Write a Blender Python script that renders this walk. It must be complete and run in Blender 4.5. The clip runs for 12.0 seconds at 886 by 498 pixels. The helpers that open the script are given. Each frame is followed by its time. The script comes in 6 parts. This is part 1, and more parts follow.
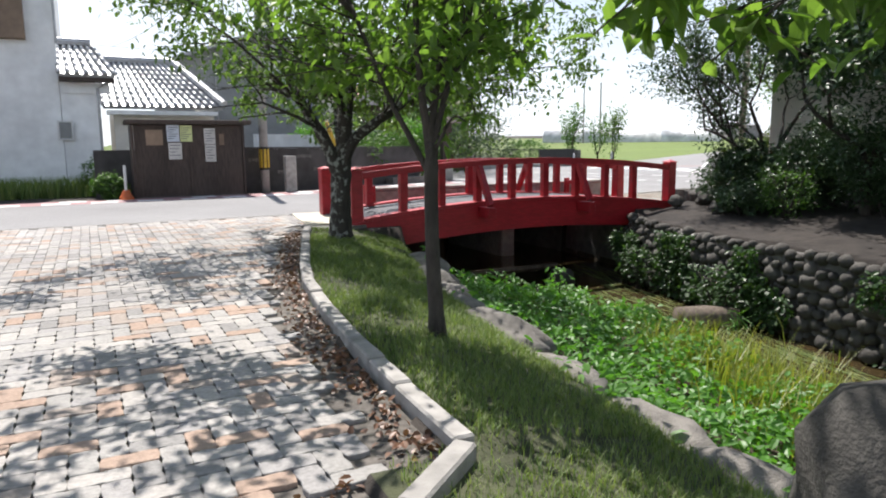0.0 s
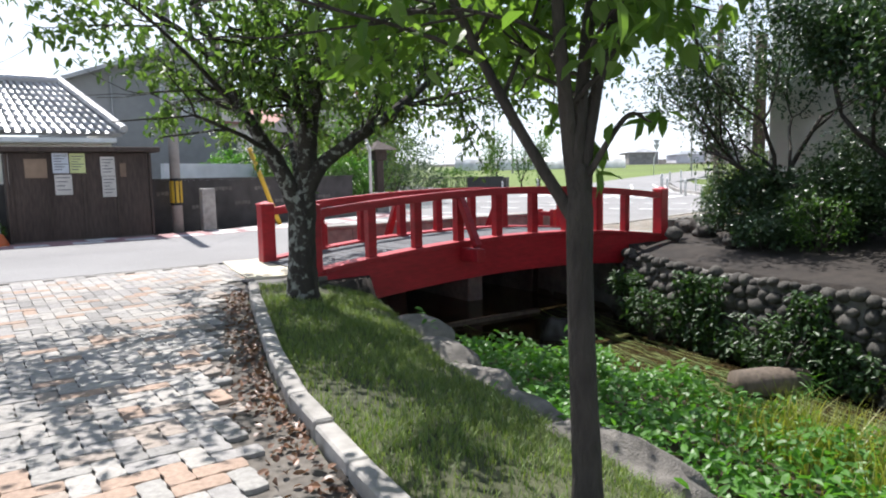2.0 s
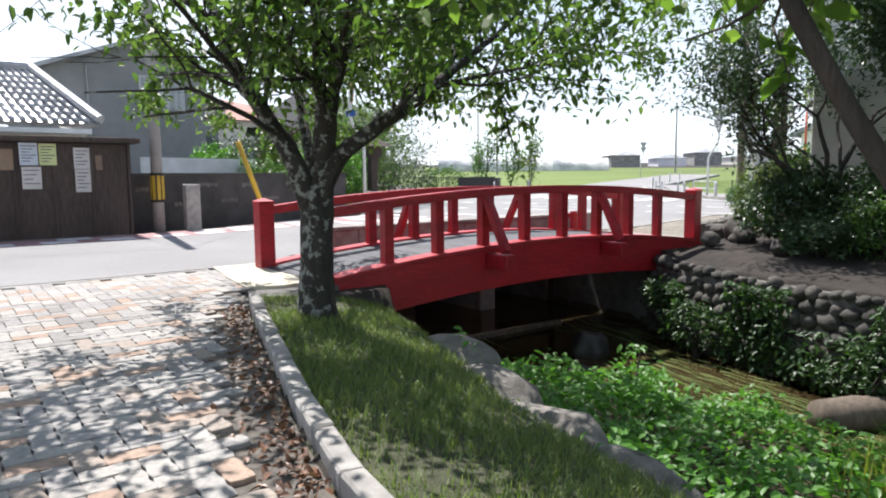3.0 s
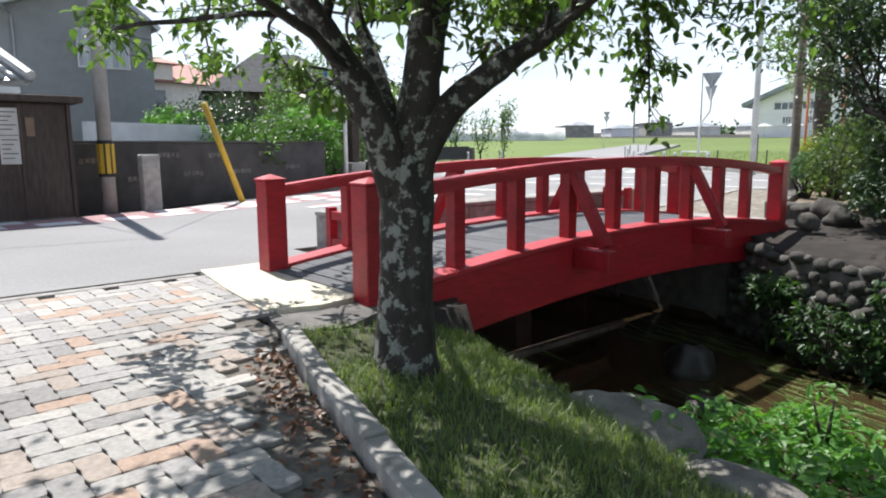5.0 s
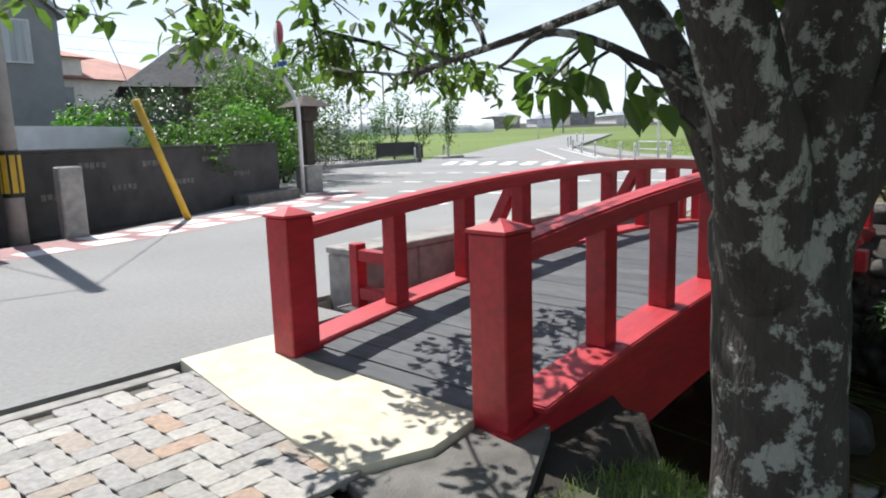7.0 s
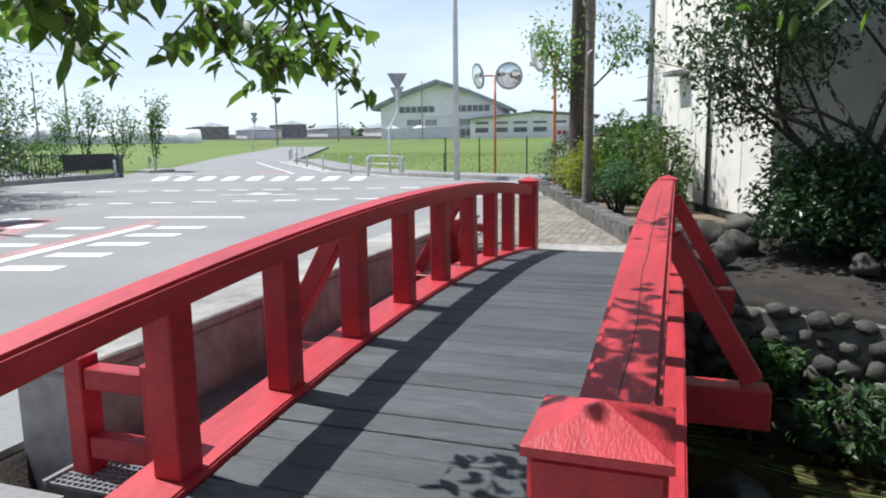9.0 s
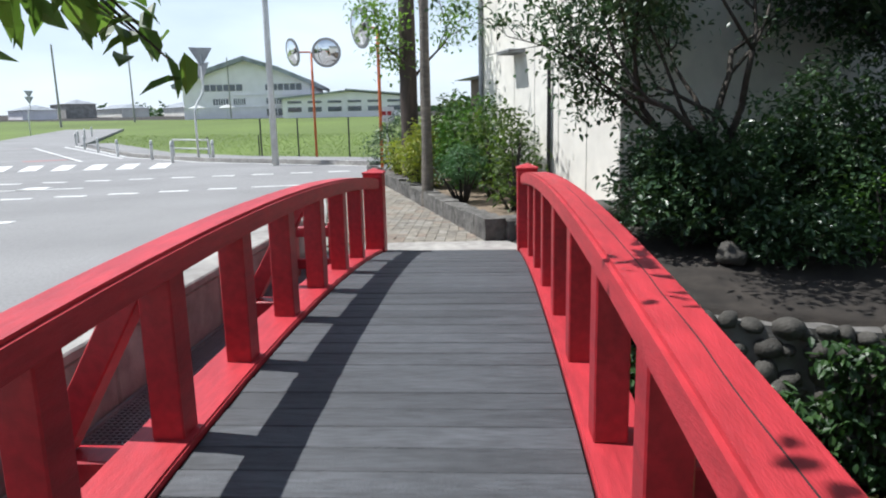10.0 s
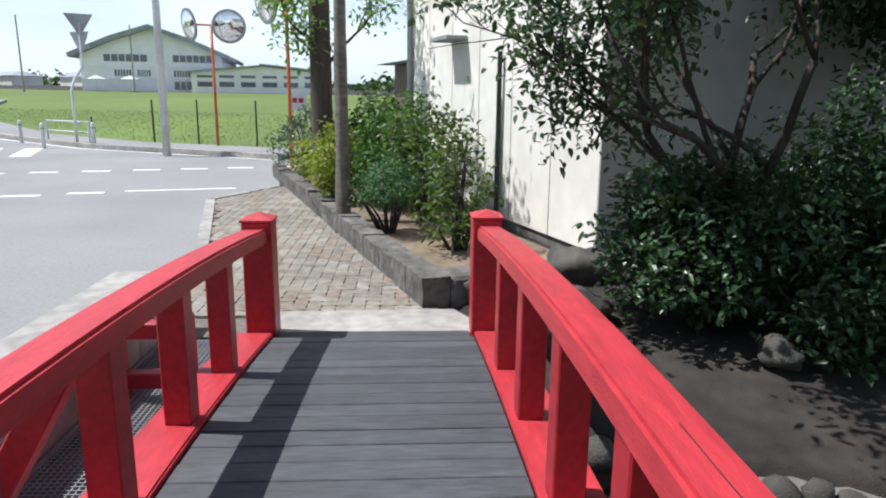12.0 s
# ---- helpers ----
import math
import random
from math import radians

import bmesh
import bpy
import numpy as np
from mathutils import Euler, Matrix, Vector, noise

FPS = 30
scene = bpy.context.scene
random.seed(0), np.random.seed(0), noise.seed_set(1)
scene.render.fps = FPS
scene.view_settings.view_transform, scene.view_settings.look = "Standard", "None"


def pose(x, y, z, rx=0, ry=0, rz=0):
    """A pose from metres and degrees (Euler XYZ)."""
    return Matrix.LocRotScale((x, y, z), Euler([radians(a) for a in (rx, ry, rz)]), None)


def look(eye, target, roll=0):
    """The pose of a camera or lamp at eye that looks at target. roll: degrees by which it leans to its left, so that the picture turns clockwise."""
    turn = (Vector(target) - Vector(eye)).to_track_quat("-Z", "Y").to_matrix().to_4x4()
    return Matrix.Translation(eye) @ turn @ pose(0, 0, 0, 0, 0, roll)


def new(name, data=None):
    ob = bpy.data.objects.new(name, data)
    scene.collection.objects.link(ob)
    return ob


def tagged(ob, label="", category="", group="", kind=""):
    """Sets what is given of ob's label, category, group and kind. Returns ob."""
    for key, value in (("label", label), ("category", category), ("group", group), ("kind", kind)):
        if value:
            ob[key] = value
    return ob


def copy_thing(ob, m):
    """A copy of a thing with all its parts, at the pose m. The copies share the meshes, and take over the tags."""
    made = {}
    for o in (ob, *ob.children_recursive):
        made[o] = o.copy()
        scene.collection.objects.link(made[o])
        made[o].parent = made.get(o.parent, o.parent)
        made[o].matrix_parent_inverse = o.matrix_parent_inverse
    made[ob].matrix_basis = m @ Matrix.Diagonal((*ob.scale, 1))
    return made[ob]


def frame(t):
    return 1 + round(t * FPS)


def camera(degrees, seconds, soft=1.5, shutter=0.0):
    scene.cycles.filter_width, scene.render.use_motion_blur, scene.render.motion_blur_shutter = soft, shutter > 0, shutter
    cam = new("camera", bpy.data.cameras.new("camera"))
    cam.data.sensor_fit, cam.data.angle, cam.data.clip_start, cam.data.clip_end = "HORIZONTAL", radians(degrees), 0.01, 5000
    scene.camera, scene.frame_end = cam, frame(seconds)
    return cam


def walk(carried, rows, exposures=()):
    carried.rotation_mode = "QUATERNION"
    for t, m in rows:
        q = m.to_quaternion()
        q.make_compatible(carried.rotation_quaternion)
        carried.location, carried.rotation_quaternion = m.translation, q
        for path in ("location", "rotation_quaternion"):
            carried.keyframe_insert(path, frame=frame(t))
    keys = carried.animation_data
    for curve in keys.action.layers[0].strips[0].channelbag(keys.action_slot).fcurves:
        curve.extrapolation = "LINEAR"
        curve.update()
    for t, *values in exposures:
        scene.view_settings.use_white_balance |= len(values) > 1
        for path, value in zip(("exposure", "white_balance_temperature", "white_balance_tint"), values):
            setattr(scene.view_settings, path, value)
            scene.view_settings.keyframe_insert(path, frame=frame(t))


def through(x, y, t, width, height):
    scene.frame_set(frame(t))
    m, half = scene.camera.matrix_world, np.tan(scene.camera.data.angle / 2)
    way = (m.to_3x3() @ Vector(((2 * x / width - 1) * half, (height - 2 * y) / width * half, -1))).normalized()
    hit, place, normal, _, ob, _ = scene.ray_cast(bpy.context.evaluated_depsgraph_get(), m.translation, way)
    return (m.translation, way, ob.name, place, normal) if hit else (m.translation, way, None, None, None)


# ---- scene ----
cam = camera(66.1, 12.0, soft=2.0)
PATH = [
    (0, (-3.843, -11.323, 1.224), (-2.935, -9.566, 0.928), -0.5),
    (0.5, (-3.798, -10.674, 1.207), (-2.791, -8.969, 0.927), -0.2),
    (1, (-3.706, -10.028, 1.225), (-2.668, -8.339, 0.96), -0.8),
    (1.5, (-3.674, -9.39, 1.22), (-2.546, -7.756, 0.971), -0.8),
    (2, (-3.565, -8.761, 1.226), (-2.424, -7.133, 1.009), -1.2),
    (2.5, (-3.509, -8.13, 1.208), (-2.348, -6.513, 1.016), -0.5),
    (3, (-3.341, -7.484, 1.164), (-2.152, -5.891, 0.949), -0.5),
    (5, (-2.883, -4.93, 1.151), (-1.588, -3.437, 0.849), -0.4),
    (5.5, (-2.746, -4.335, 1.202), (-1.423, -2.863, 0.911), -1.3),
    (6, (-2.647, -3.747, 1.224), (-1.296, -2.303, 0.925), -1.4),
    (6.5, (-2.434, -3.171, 1.259), (-1.054, -1.759, 0.938), -1.9),
    (7, (-2.296, -2.574, 1.277), (-0.85, -1.231, 0.951), -1.8),
    (7.2, (-2.219, -2.386, 1.265), (-0.71, -1.117, 0.933), -1.4),
    (8.8, (-1.186, -0.997, 1.34), (0.66, -0.299, 1.015), -0.3),
    (9, (-1.026, -0.875, 1.321), (0.842, -0.233, 1.011), -0.9),
    (9.5, (-0.546, -0.555, 1.377), (1.404, -0.248, 1.058), -1.1),
    (10, (0.017, -0.367, 1.388), (1.976, -0.239, 1.01), -1.3),
    (10.5, (0.568, -0.303, 1.378), (2.523, -0.335, 0.955), -2.1),
    (11, (1.165, -0.285, 1.453), (3.125, -0.351, 1.059), -1.5),
    (11.5, (1.751, -0.264, 1.552), (3.71, -0.295, 1.152), 0.4),
    (12, (2.318, -0.221, 1.675), (4.267, -0.33, 1.24), 0.6),
]
walk(cam, [(t, look(eye, target, roll)) for t, eye, target, roll in PATH], [(0.0, 0.64, 6380, 14), (1.2, 0.7, 6200, 14), (3.0, 0.76, 6250, 14), (5.0, 0.64, 6200, 12), (7.2, 0.48, 6200, 10), (9.0, 0.36, 5950, 9), (9.5, 0.26, 5950, 9), (10.2, 0.38, 5950, 10), (12.0, 0.4, 5950, 10)])

# ---- world and sun ----
SUN_TO = Vector((0.07, 0.50, 0.866)).normalized()
world = bpy.data.worlds.new("sky_world")
scene.world = world
world.use_nodes = True
wn, wl = world.node_tree.nodes, world.node_tree.links
sky = wn.new("ShaderNodeTexSky")
sky.sky_type = "NISHITA"
sky.sun_disc = False
sky.sun_elevation = math.asin(SUN_TO.z)
sky.sun_rotation = math.atan2(SUN_TO.x, SUN_TO.y)
sky.dust_density = 0.7
sky.air_density = 1.0
cloud, cramp, cmix = wn.new("ShaderNodeTexNoise"), wn.new("ShaderNodeMapRange"), wn.new("ShaderNodeMixRGB")
ctc, cmap = wn.new("ShaderNodeTexCoord"), wn.new("ShaderNodeMapping")
cmap.inputs["Scale"].default_value = (1, 1, 3.5)
cloud.inputs["Scale"].default_value, cloud.inputs["Detail"].default_value = 2.2, 7
cramp.inputs["From Min"].default_value, cramp.inputs["From Max"].default_value = 0.35, 0.7
cramp.inputs["To Min"].default_value, cramp.inputs["To Max"].default_value = 0.5, 1.0
cmix.inputs[2].default_value = (13.2, 14.4, 15.6, 1)
wl.new(ctc.outputs["Generated"], cmap.inputs[0]), wl.new(cmap.outputs[0], cloud.inputs["Vector"])
wl.new(cloud.outputs["Fac"], cramp.inputs["Value"])
csep, chigh, cmul = wn.new("ShaderNodeSeparateXYZ"), wn.new("ShaderNodeMapRange"), wn.new("ShaderNodeMath")
chigh.inputs["From Min"].default_value, chigh.inputs["From Max"].default_value = 0.05, 0.75
chigh.inputs["To Min"].default_value, chigh.inputs["To Max"].default_value = 1.0, 0.15
haze, hmul = wn.new("ShaderNodeMapRange"), wn.new("ShaderNodeMath")
haze.inputs["From Min"].default_value, haze.inputs["From Max"].default_value = 0.1, 0.8
haze.inputs["To Min"].default_value, haze.inputs["To Max"].default_value = 0.78, 1.0
hmul.operation = "MULTIPLY"
wl.new(csep.outputs["Y"], haze.inputs["Value"]), wl.new(haze.outputs[0], hmul.inputs[1])
cmul.operation = "MULTIPLY"
wl.new(ctc.outputs["Generated"], csep.inputs[0]), wl.new(csep.outputs["Z"], chigh.inputs["Value"])
wl.new(cramp.outputs[0], cmul.inputs[0]), wl.new(chigh.outputs[0], cmul.inputs[1]), wl.new(cmul.outputs[0], hmul.inputs[0]), wl.new(hmul.outputs[0], cmix.inputs[0])
wl.new(sky.outputs[0], cmix.inputs[1]), wl.new(cmix.outputs[0], wn["Background"].inputs[0])
wn["Background"].inputs[1].default_value = 0.07
sun = new("sun", bpy.data.lights.new("sun", "SUN"))
sun.data.energy, sun.data.angle, sun.data.color = 5.0, radians(0.53), (1.0, 0.95, 0.87)
sun.matrix_world = Matrix.Translation((0, 0, 40)) @ SUN_TO.to_track_quat("Z", "Y").to_matrix().to_4x4()


# ---- materials ----
def mat(name, color, rough=0.7, dark=0.6, scale=8.0, metal=0.0, bump=0.3, big=0.6, big_scale=0.7, spec=0.5, grain=60.0, trans=0.0, stretch=(1, 1, 1), vary=0.0):
    """A surface with fine grain, broad stains and relief. dark: how far the stains darken it; vary: random tone per object."""
    m = bpy.data.materials.new(name)
    m.use_nodes = True
    n, l = m.node_tree.nodes, m.node_tree.links
    b = n["Principled BSDF"]
    tc = n.new("ShaderNodeTexCoord")
    mp = n.new("ShaderNodeMapping")
    mp.inputs["Scale"].default_value = stretch
    l.new(tc.outputs["Object"], mp.inputs[0])
    geo = n.new("ShaderNodeNewGeometry")
    gm = n.new("ShaderNodeMapping")
    gm.inputs["Scale"].default_value = stretch
    l.new(geo.outputs["Position"], gm.inputs[0])
    fine, broad, tiny = (n.new("ShaderNodeTexNoise") for _ in range(3))
    fine.inputs["Scale"].default_value, fine.inputs["Detail"].default_value = scale, 6
    broad.inputs["Scale"].default_value, broad.inputs["Detail"].default_value = big_scale, 4
    tiny.inputs["Scale"].default_value, tiny.inputs["Detail"].default_value = grain, 3
    for t in (fine, broad, tiny):
        l.new(gm.outputs[0], t.inputs["Vector"])
    r1, r2 = n.new("ShaderNodeMapRange"), n.new("ShaderNodeMapRange")
    for r, t, lo in ((r1, fine, dark), (r2, broad, big)):
        r.inputs["From Min"].default_value, r.inputs["From Max"].default_value = 0.3, 0.68
        r.inputs["To Min"].default_value, r.inputs["To Max"].default_value = lo, 1.06
        l.new(t.outputs["Fac"], r.inputs["Value"])
    mul = n.new("ShaderNodeMath")
    mul.operation = "MULTIPLY"
    l.new(r1.outputs[0], mul.inputs[0]), l.new(r2.outputs[0], mul.inputs[1])
    hsv = n.new("ShaderNodeHueSaturation")
    hsv.inputs["Color"].default_value = (*color, 1)
    last = mul.outputs[0]
    if vary:
        oi = n.new("ShaderNodeObjectInfo")
        add = n.new("ShaderNodeMath")
        add.operation = "ADD"
        l.new(oi.outputs["Random"], add.inputs[0]), l.new(geo.outputs["Random Per Island"], add.inputs[1])
        fr = n.new("ShaderNodeMath")
        fr.operation = "FRACT"
        l.new(add.outputs[0], fr.inputs[0])
        vr = n.new("ShaderNodeMapRange")
        vr.inputs["To Min"].default_value, vr.inputs["To Max"].default_value = 1 - vary, 1 + vary
        l.new(fr.outputs[0], vr.inputs["Value"])
        m2 = n.new("ShaderNodeMath")
        m2.operation = "MULTIPLY"
        l.new(last, m2.inputs[0]), l.new(vr.outputs[0], m2.inputs[1])
        last = m2.outputs[0]
    l.new(last, hsv.inputs["Value"])
    l.new(hsv.outputs[0], b.inputs["Base Color"])
    b.inputs["Roughness"].default_value, b.inputs["Metallic"].default_value = rough, metal
    b.inputs["Specular IOR Level"].default_value = spec
    if trans:
        b.inputs["Transmission Weight"].default_value = trans
    if bump:
        ad = n.new("ShaderNodeMath")
        ad.operation = "ADD"
        l.new(fine.outputs["Fac"], ad.inputs[0]), l.new(tiny.outputs["Fac"], ad.inputs[1])
        bp = n.new("ShaderNodeBump")
        bp.inputs["Strength"].default_value, bp.inputs["Distance"].default_value = bump, 0.02
        l.new(ad.outputs[0], bp.inputs["Height"]), l.new(bp.outputs[0], b.inputs["Normal"])
    return m


def leaf_mat(name, color, bright, rough=0.45, through=0.45):
    """Leaves: tone varies leaf by leaf, light shines through."""
    m = bpy.data.materials.new(name)
    m.use_nodes = True
    n, l = m.node_tree.nodes, m.node_tree.links
    b = n["Principled BSDF"]
    geo = n.new("ShaderNodeNewGeometry")
    ramp = n.new("ShaderNodeValToRGB")
    ramp.color_ramp.elements[0].color, ramp.color_ramp.elements[1].color = (*color, 1), (*bright, 1)
    l.new(geo.outputs["Random Per Island"], ramp.inputs[0])
    l.new(ramp.outputs[0], b.inputs["Base Color"])
    b.inputs["Roughness"].default_value = rough
    tl = n.new("ShaderNodeBsdfTranslucent")
    tint = n.new("ShaderNodeMixRGB")
    tint.blend_type = "MULTIPLY"
    tint.inputs[0].default_value, tint.inputs[2].default_value = 1.0, (1.4, 1.55, 0.65, 1)
    l.new(ramp.outputs[0], tint.inputs[1])
    l.new(tint.outputs[0], tl.inputs[0])
    mix = n.new("ShaderNodeMixShader")
    mix.inputs[0].default_value = through
    l.new(b.outputs[0], mix.inputs[1]), l.new(tl.outputs[0], mix.inputs[2])
    l.new(mix.outputs[0], n["Material Output"].inputs[0])
    return m


def ramp_mat(name, stops, rough=0.85, bump=0.4, scale=40.0, dark=0.75):
    """Pieces that take one of several colours each, at random, with dirt."""
    m = mat(name, (1, 1, 1), rough, dark, scale, bump=bump, big=0.75, big_scale=0.5, grain=150)
    n, l = m.node_tree.nodes, m.node_tree.links
    oi, geo = n.new("ShaderNodeObjectInfo"), n.new("ShaderNodeNewGeometry")
    add, fr = n.new("ShaderNodeMath"), n.new("ShaderNodeMath")
    add.operation, fr.operation = "ADD", "FRACT"
    l.new(oi.outputs["Random"], add.inputs[0]), l.new(geo.outputs["Random Per Island"], add.inputs[1])
    l.new(add.outputs[0], fr.inputs[0])
    ramp = n.new("ShaderNodeValToRGB")
    ramp.color_ramp.interpolation = "CONSTANT"
    for i, (at, c) in enumerate(stops):
        e = ramp.color_ramp.elements[i] if i < 2 else ramp.color_ramp.elements.new(at)
        e.position, e.color = at, (*c, 1)
    l.new(fr.outputs[0], ramp.inputs[0])
    hsv = [x for x in n if x.type == "HUE_SAT"][0]
    l.new(ramp.outputs[0], hsv.inputs["Color"])
    return m


M_RED = mat("red_paint", (0.42, 0.017, 0.027), 0.42, 0.72, 7, bump=0.12, big=0.8, big_scale=1.3, grain=45, stretch=(1, 4, 4), vary=0.08)
M_REDCAP = mat("worn_red_paint", (0.50, 0.036, 0.048), 0.5, 0.76, 9, bump=0.18, big=0.8, big_scale=1.4, grain=60, stretch=(0.8, 4, 4))
M_DECK = mat("grey_deck_paint", (0.085, 0.09, 0.10), 0.62, 0.6, 9, bump=0.35, big=0.7, big_scale=1.5, grain=70, stretch=(6, 1, 6), vary=0.18)
M_ASPHALT = mat("asphalt", (0.275, 0.272, 0.268), 0.9, 0.85, 30, bump=0.35, big=0.85, big_scale=0.35, grain=220)
M_CONC = mat("concrete", (0.42, 0.40, 0.37), 0.88, 0.7, 9, bump=0.35, big=0.65, big_scale=1.2, grain=120)
M_CONC_DARK = mat("old_concrete", (0.20, 0.19, 0.175), 0.9, 0.6, 6, bump=0.4, big=0.55, big_scale=1.0, grain=90)
M_APRON = mat("cream_concrete", (0.66, 0.61, 0.48), 0.85, 0.8, 10, bump=0.3, big=0.8, big_scale=2, grain=150)
M_WALLDARK = mat("dark_wall_concrete", (0.085, 0.08, 0.078), 0.9, 0.65, 3, bump=0.4, big=0.6, big_scale=0.7, grain=60)
M_PAVER = ramp_mat("pavers", [(0.0, (0.40, 0.385, 0.36)), (0.26, (0.44, 0.32, 0.245)), (0.38, (0.47, 0.445, 0.41)), (0.6, (0.385, 0.37, 0.355)), (0.8, (0.40, 0.34, 0.29)), (0.9, (0.30, 0.29, 0.275))])
M_PAVER_OLD = ramp_mat("dirty_pavers", [(0.0, (0.30, 0.27, 0.22)), (0.35, (0.25, 0.225, 0.185)), (0.6, (0.34, 0.315, 0.27)), (0.85, (0.28, 0.225, 0.175))], scale=12, dark=0.6)
M_JOINT = mat("joint_sand", (0.20, 0.18, 0.155), 0.95, 0.6, 20, bump=0.4, grain=200)
M_DRYSOIL = mat("dry_soil", (0.25, 0.19, 0.13), 0.95, 0.6, 9, bump=0.6, big=0.65, big_scale=2, grain=90)
M_SOIL = mat("soil", (0.046, 0.038, 0.031), 0.95, 0.55, 7, bump=0.6, big=0.6, big_scale=1.5, grain=90)
M_EARTH = mat("ground", (0.10, 0.11, 0.055), 0.95, 0.5, 5, bump=0.5, big=0.6, big_scale=0.8, grain=70)
M_STONE = mat("river_stone", (0.10, 0.093, 0.08), 0.85, 0.55, 9, bump=0.5, big=0.6, big_scale=2.2, grain=60, vary=0.25)
M_EDGESTONE = mat("edging_stone", (0.17, 0.16, 0.145), 0.88, 0.5, 10, bump=0.7, big=0.6, big_scale=2.5, grain=70, vary=0.2)
M_BANKSTONE = mat("bank_stone", (0.27, 0.25, 0.22), 0.85, 0.5, 7, bump=0.6, big=0.6, big_scale=1.6, grain=70, vary=0.15)
M_BARK = mat("bark", (0.075, 0.063, 0.052), 0.92, 0.45, 14, bump=0.9, big=0.6, big_scale=3, grain=60, stretch=(1, 1, 0.35))
def lichened(m, amount=0.6):
    """Adds pale grey-green lichen patches to a bark."""
    n, l = m.node_tree.nodes, m.node_tree.links
    hsv = [x for x in n if x.type == "HUE_SAT"][0]
    geo, nz, ed, mix = n.new("ShaderNodeNewGeometry"), n.new("ShaderNodeTexNoise"), n.new("ShaderNodeMapRange"), n.new("ShaderNodeMixRGB")
    nz.inputs["Scale"].default_value, nz.inputs["Detail"].default_value, nz.inputs["Roughness"].default_value = 13.0, 7, 0.7
    ed.inputs["From Min"].default_value, ed.inputs["From Max"].default_value = amount, amount + 0.05
    side, add = n.new("ShaderNodeVectorMath"), n.new("ShaderNodeMath")
    side.operation, add.operation = "DOT_PRODUCT", "ADD"
    side.inputs[1].default_value = (-0.09, -0.03, 0)
    l.new(geo.outputs["Normal"], side.inputs[0]), l.new(side.outputs["Value"], add.inputs[1])
    l.new(geo.outputs["Position"], nz.inputs["Vector"]), l.new(nz.outputs["Fac"], add.inputs[0]), l.new(add.outputs[0], ed.inputs["Value"])
    mix.inputs[2].default_value = (0.23, 0.24, 0.215, 1)
    l.new(ed.outputs[0], mix.inputs[0]), l.new(hsv.outputs[0], mix.inputs[1])
    l.new(mix.outputs[0], n["Principled BSDF"].inputs["Base Color"])
    return m


M_LICHEN = lichened(mat("lichened_bark", (0.05, 0.043, 0.036), 0.92, 0.45, 14, bump=0.9, big=0.6, big_scale=3, grain=60, stretch=(1, 1, 0.35)))
M_LEAF = leaf_mat("cherry_leaves", (0.045, 0.092, 0.026), (0.115, 0.18, 0.055), through=0.55)
M_LEAF2 = leaf_mat("young_leaves", (0.075, 0.145, 0.03), (0.15, 0.235, 0.06), through=0.6)
M_DARKLEAF = leaf_mat("camellia_leaves", (0.024, 0.055, 0.025), (0.065, 0.115, 0.05), rough=0.36, through=0.2)
M_HERB = leaf_mat("bank_herbs", (0.07, 0.19, 0.03), (0.13, 0.30, 0.05), through=0.4)
M_GRASS = leaf_mat("grass_blades", (0.09, 0.16, 0.042), (0.24, 0.29, 0.10), rough=0.6, through=0.35)
M_YELLOWLEAF = leaf_mat("yellowish_leaves", (0.14, 0.19, 0.03), (0.30, 0.30, 0.06))
M_HEDGE = leaf_mat("hedge_leaves", (0.04, 0.095, 0.022), (0.09, 0.175, 0.045))
M_IVY = leaf_mat("ivy_leaves", (0.022, 0.055, 0.018), (0.06, 0.12, 0.035), through=0.3)
M_JUNIPER = leaf_mat("juniper_needles", (0.03, 0.085, 0.03), (0.075, 0.17, 0.06), rough=0.6, through=0.2)
M_GARDENLEAF = leaf_mat("garden_leaves", (0.028, 0.06, 0.018), (0.12, 0.17, 0.045), through=0.4)
M_WETSTONE = mat("wet_stone", (0.05, 0.046, 0.04), 0.55, 0.55, 9, bump=0.5, big=0.6, big_scale=2.2, grain=60)
M_WHITE = mat("white_road_paint", (0.78, 0.78, 0.76), 0.75, 0.75, 18, bump=0.15, big=0.85, big_scale=2, grain=120)
M_PINK = mat("pink_road_paint", (0.42, 0.25, 0.25), 0.85, 0.75, 12, bump=0.2, big=0.75, big_scale=1, grain=120)
M_PLASTER = mat("beige_plaster", (0.80, 0.77, 0.70), 0.85, 0.93, 4, bump=0.15, big=0.85, big_scale=0.6, grain=90)
M_WHITEWALL = mat("white_plaster", (0.80, 0.82, 0.82), 0.8, 0.9, 3, bump=0.1, big=0.85, big_scale=0.5, grain=80)
M_GREYWALL = mat("grey_siding", (0.27, 0.28, 0.285), 0.85, 0.9, 3, bump=0.1, big=0.88, big_scale=0.5, grain=60)
M_TILE = mat("glazed_roof_tile", (0.62, 0.63, 0.64), 0.42, 0.85, 6, metal=0.5, bump=0.1, spec=0.7, vary=0.1)
M_TILE_RED = mat("red_roof_tile", (0.42, 0.17, 0.12), 0.6, 0.8, 6, bump=0.1)
M_WOODDARK = mat("dark_weathered_board", (0.075, 0.055, 0.045), 0.8, 0.6, 8, bump=0.35, big=0.75, big_scale=1, grain=60, stretch=(3, 3, 0.5))
M_WOOD = mat("weathered_wood", (0.21, 0.165, 0.125), 0.85, 0.6, 9, bump=0.4, stretch=(2, 2, 0.4))
M_POLE = mat("pole_concrete", (0.34, 0.33, 0.315), 0.8, 0.85, 8, bump=0.15, big=0.8, big_scale=0.7)
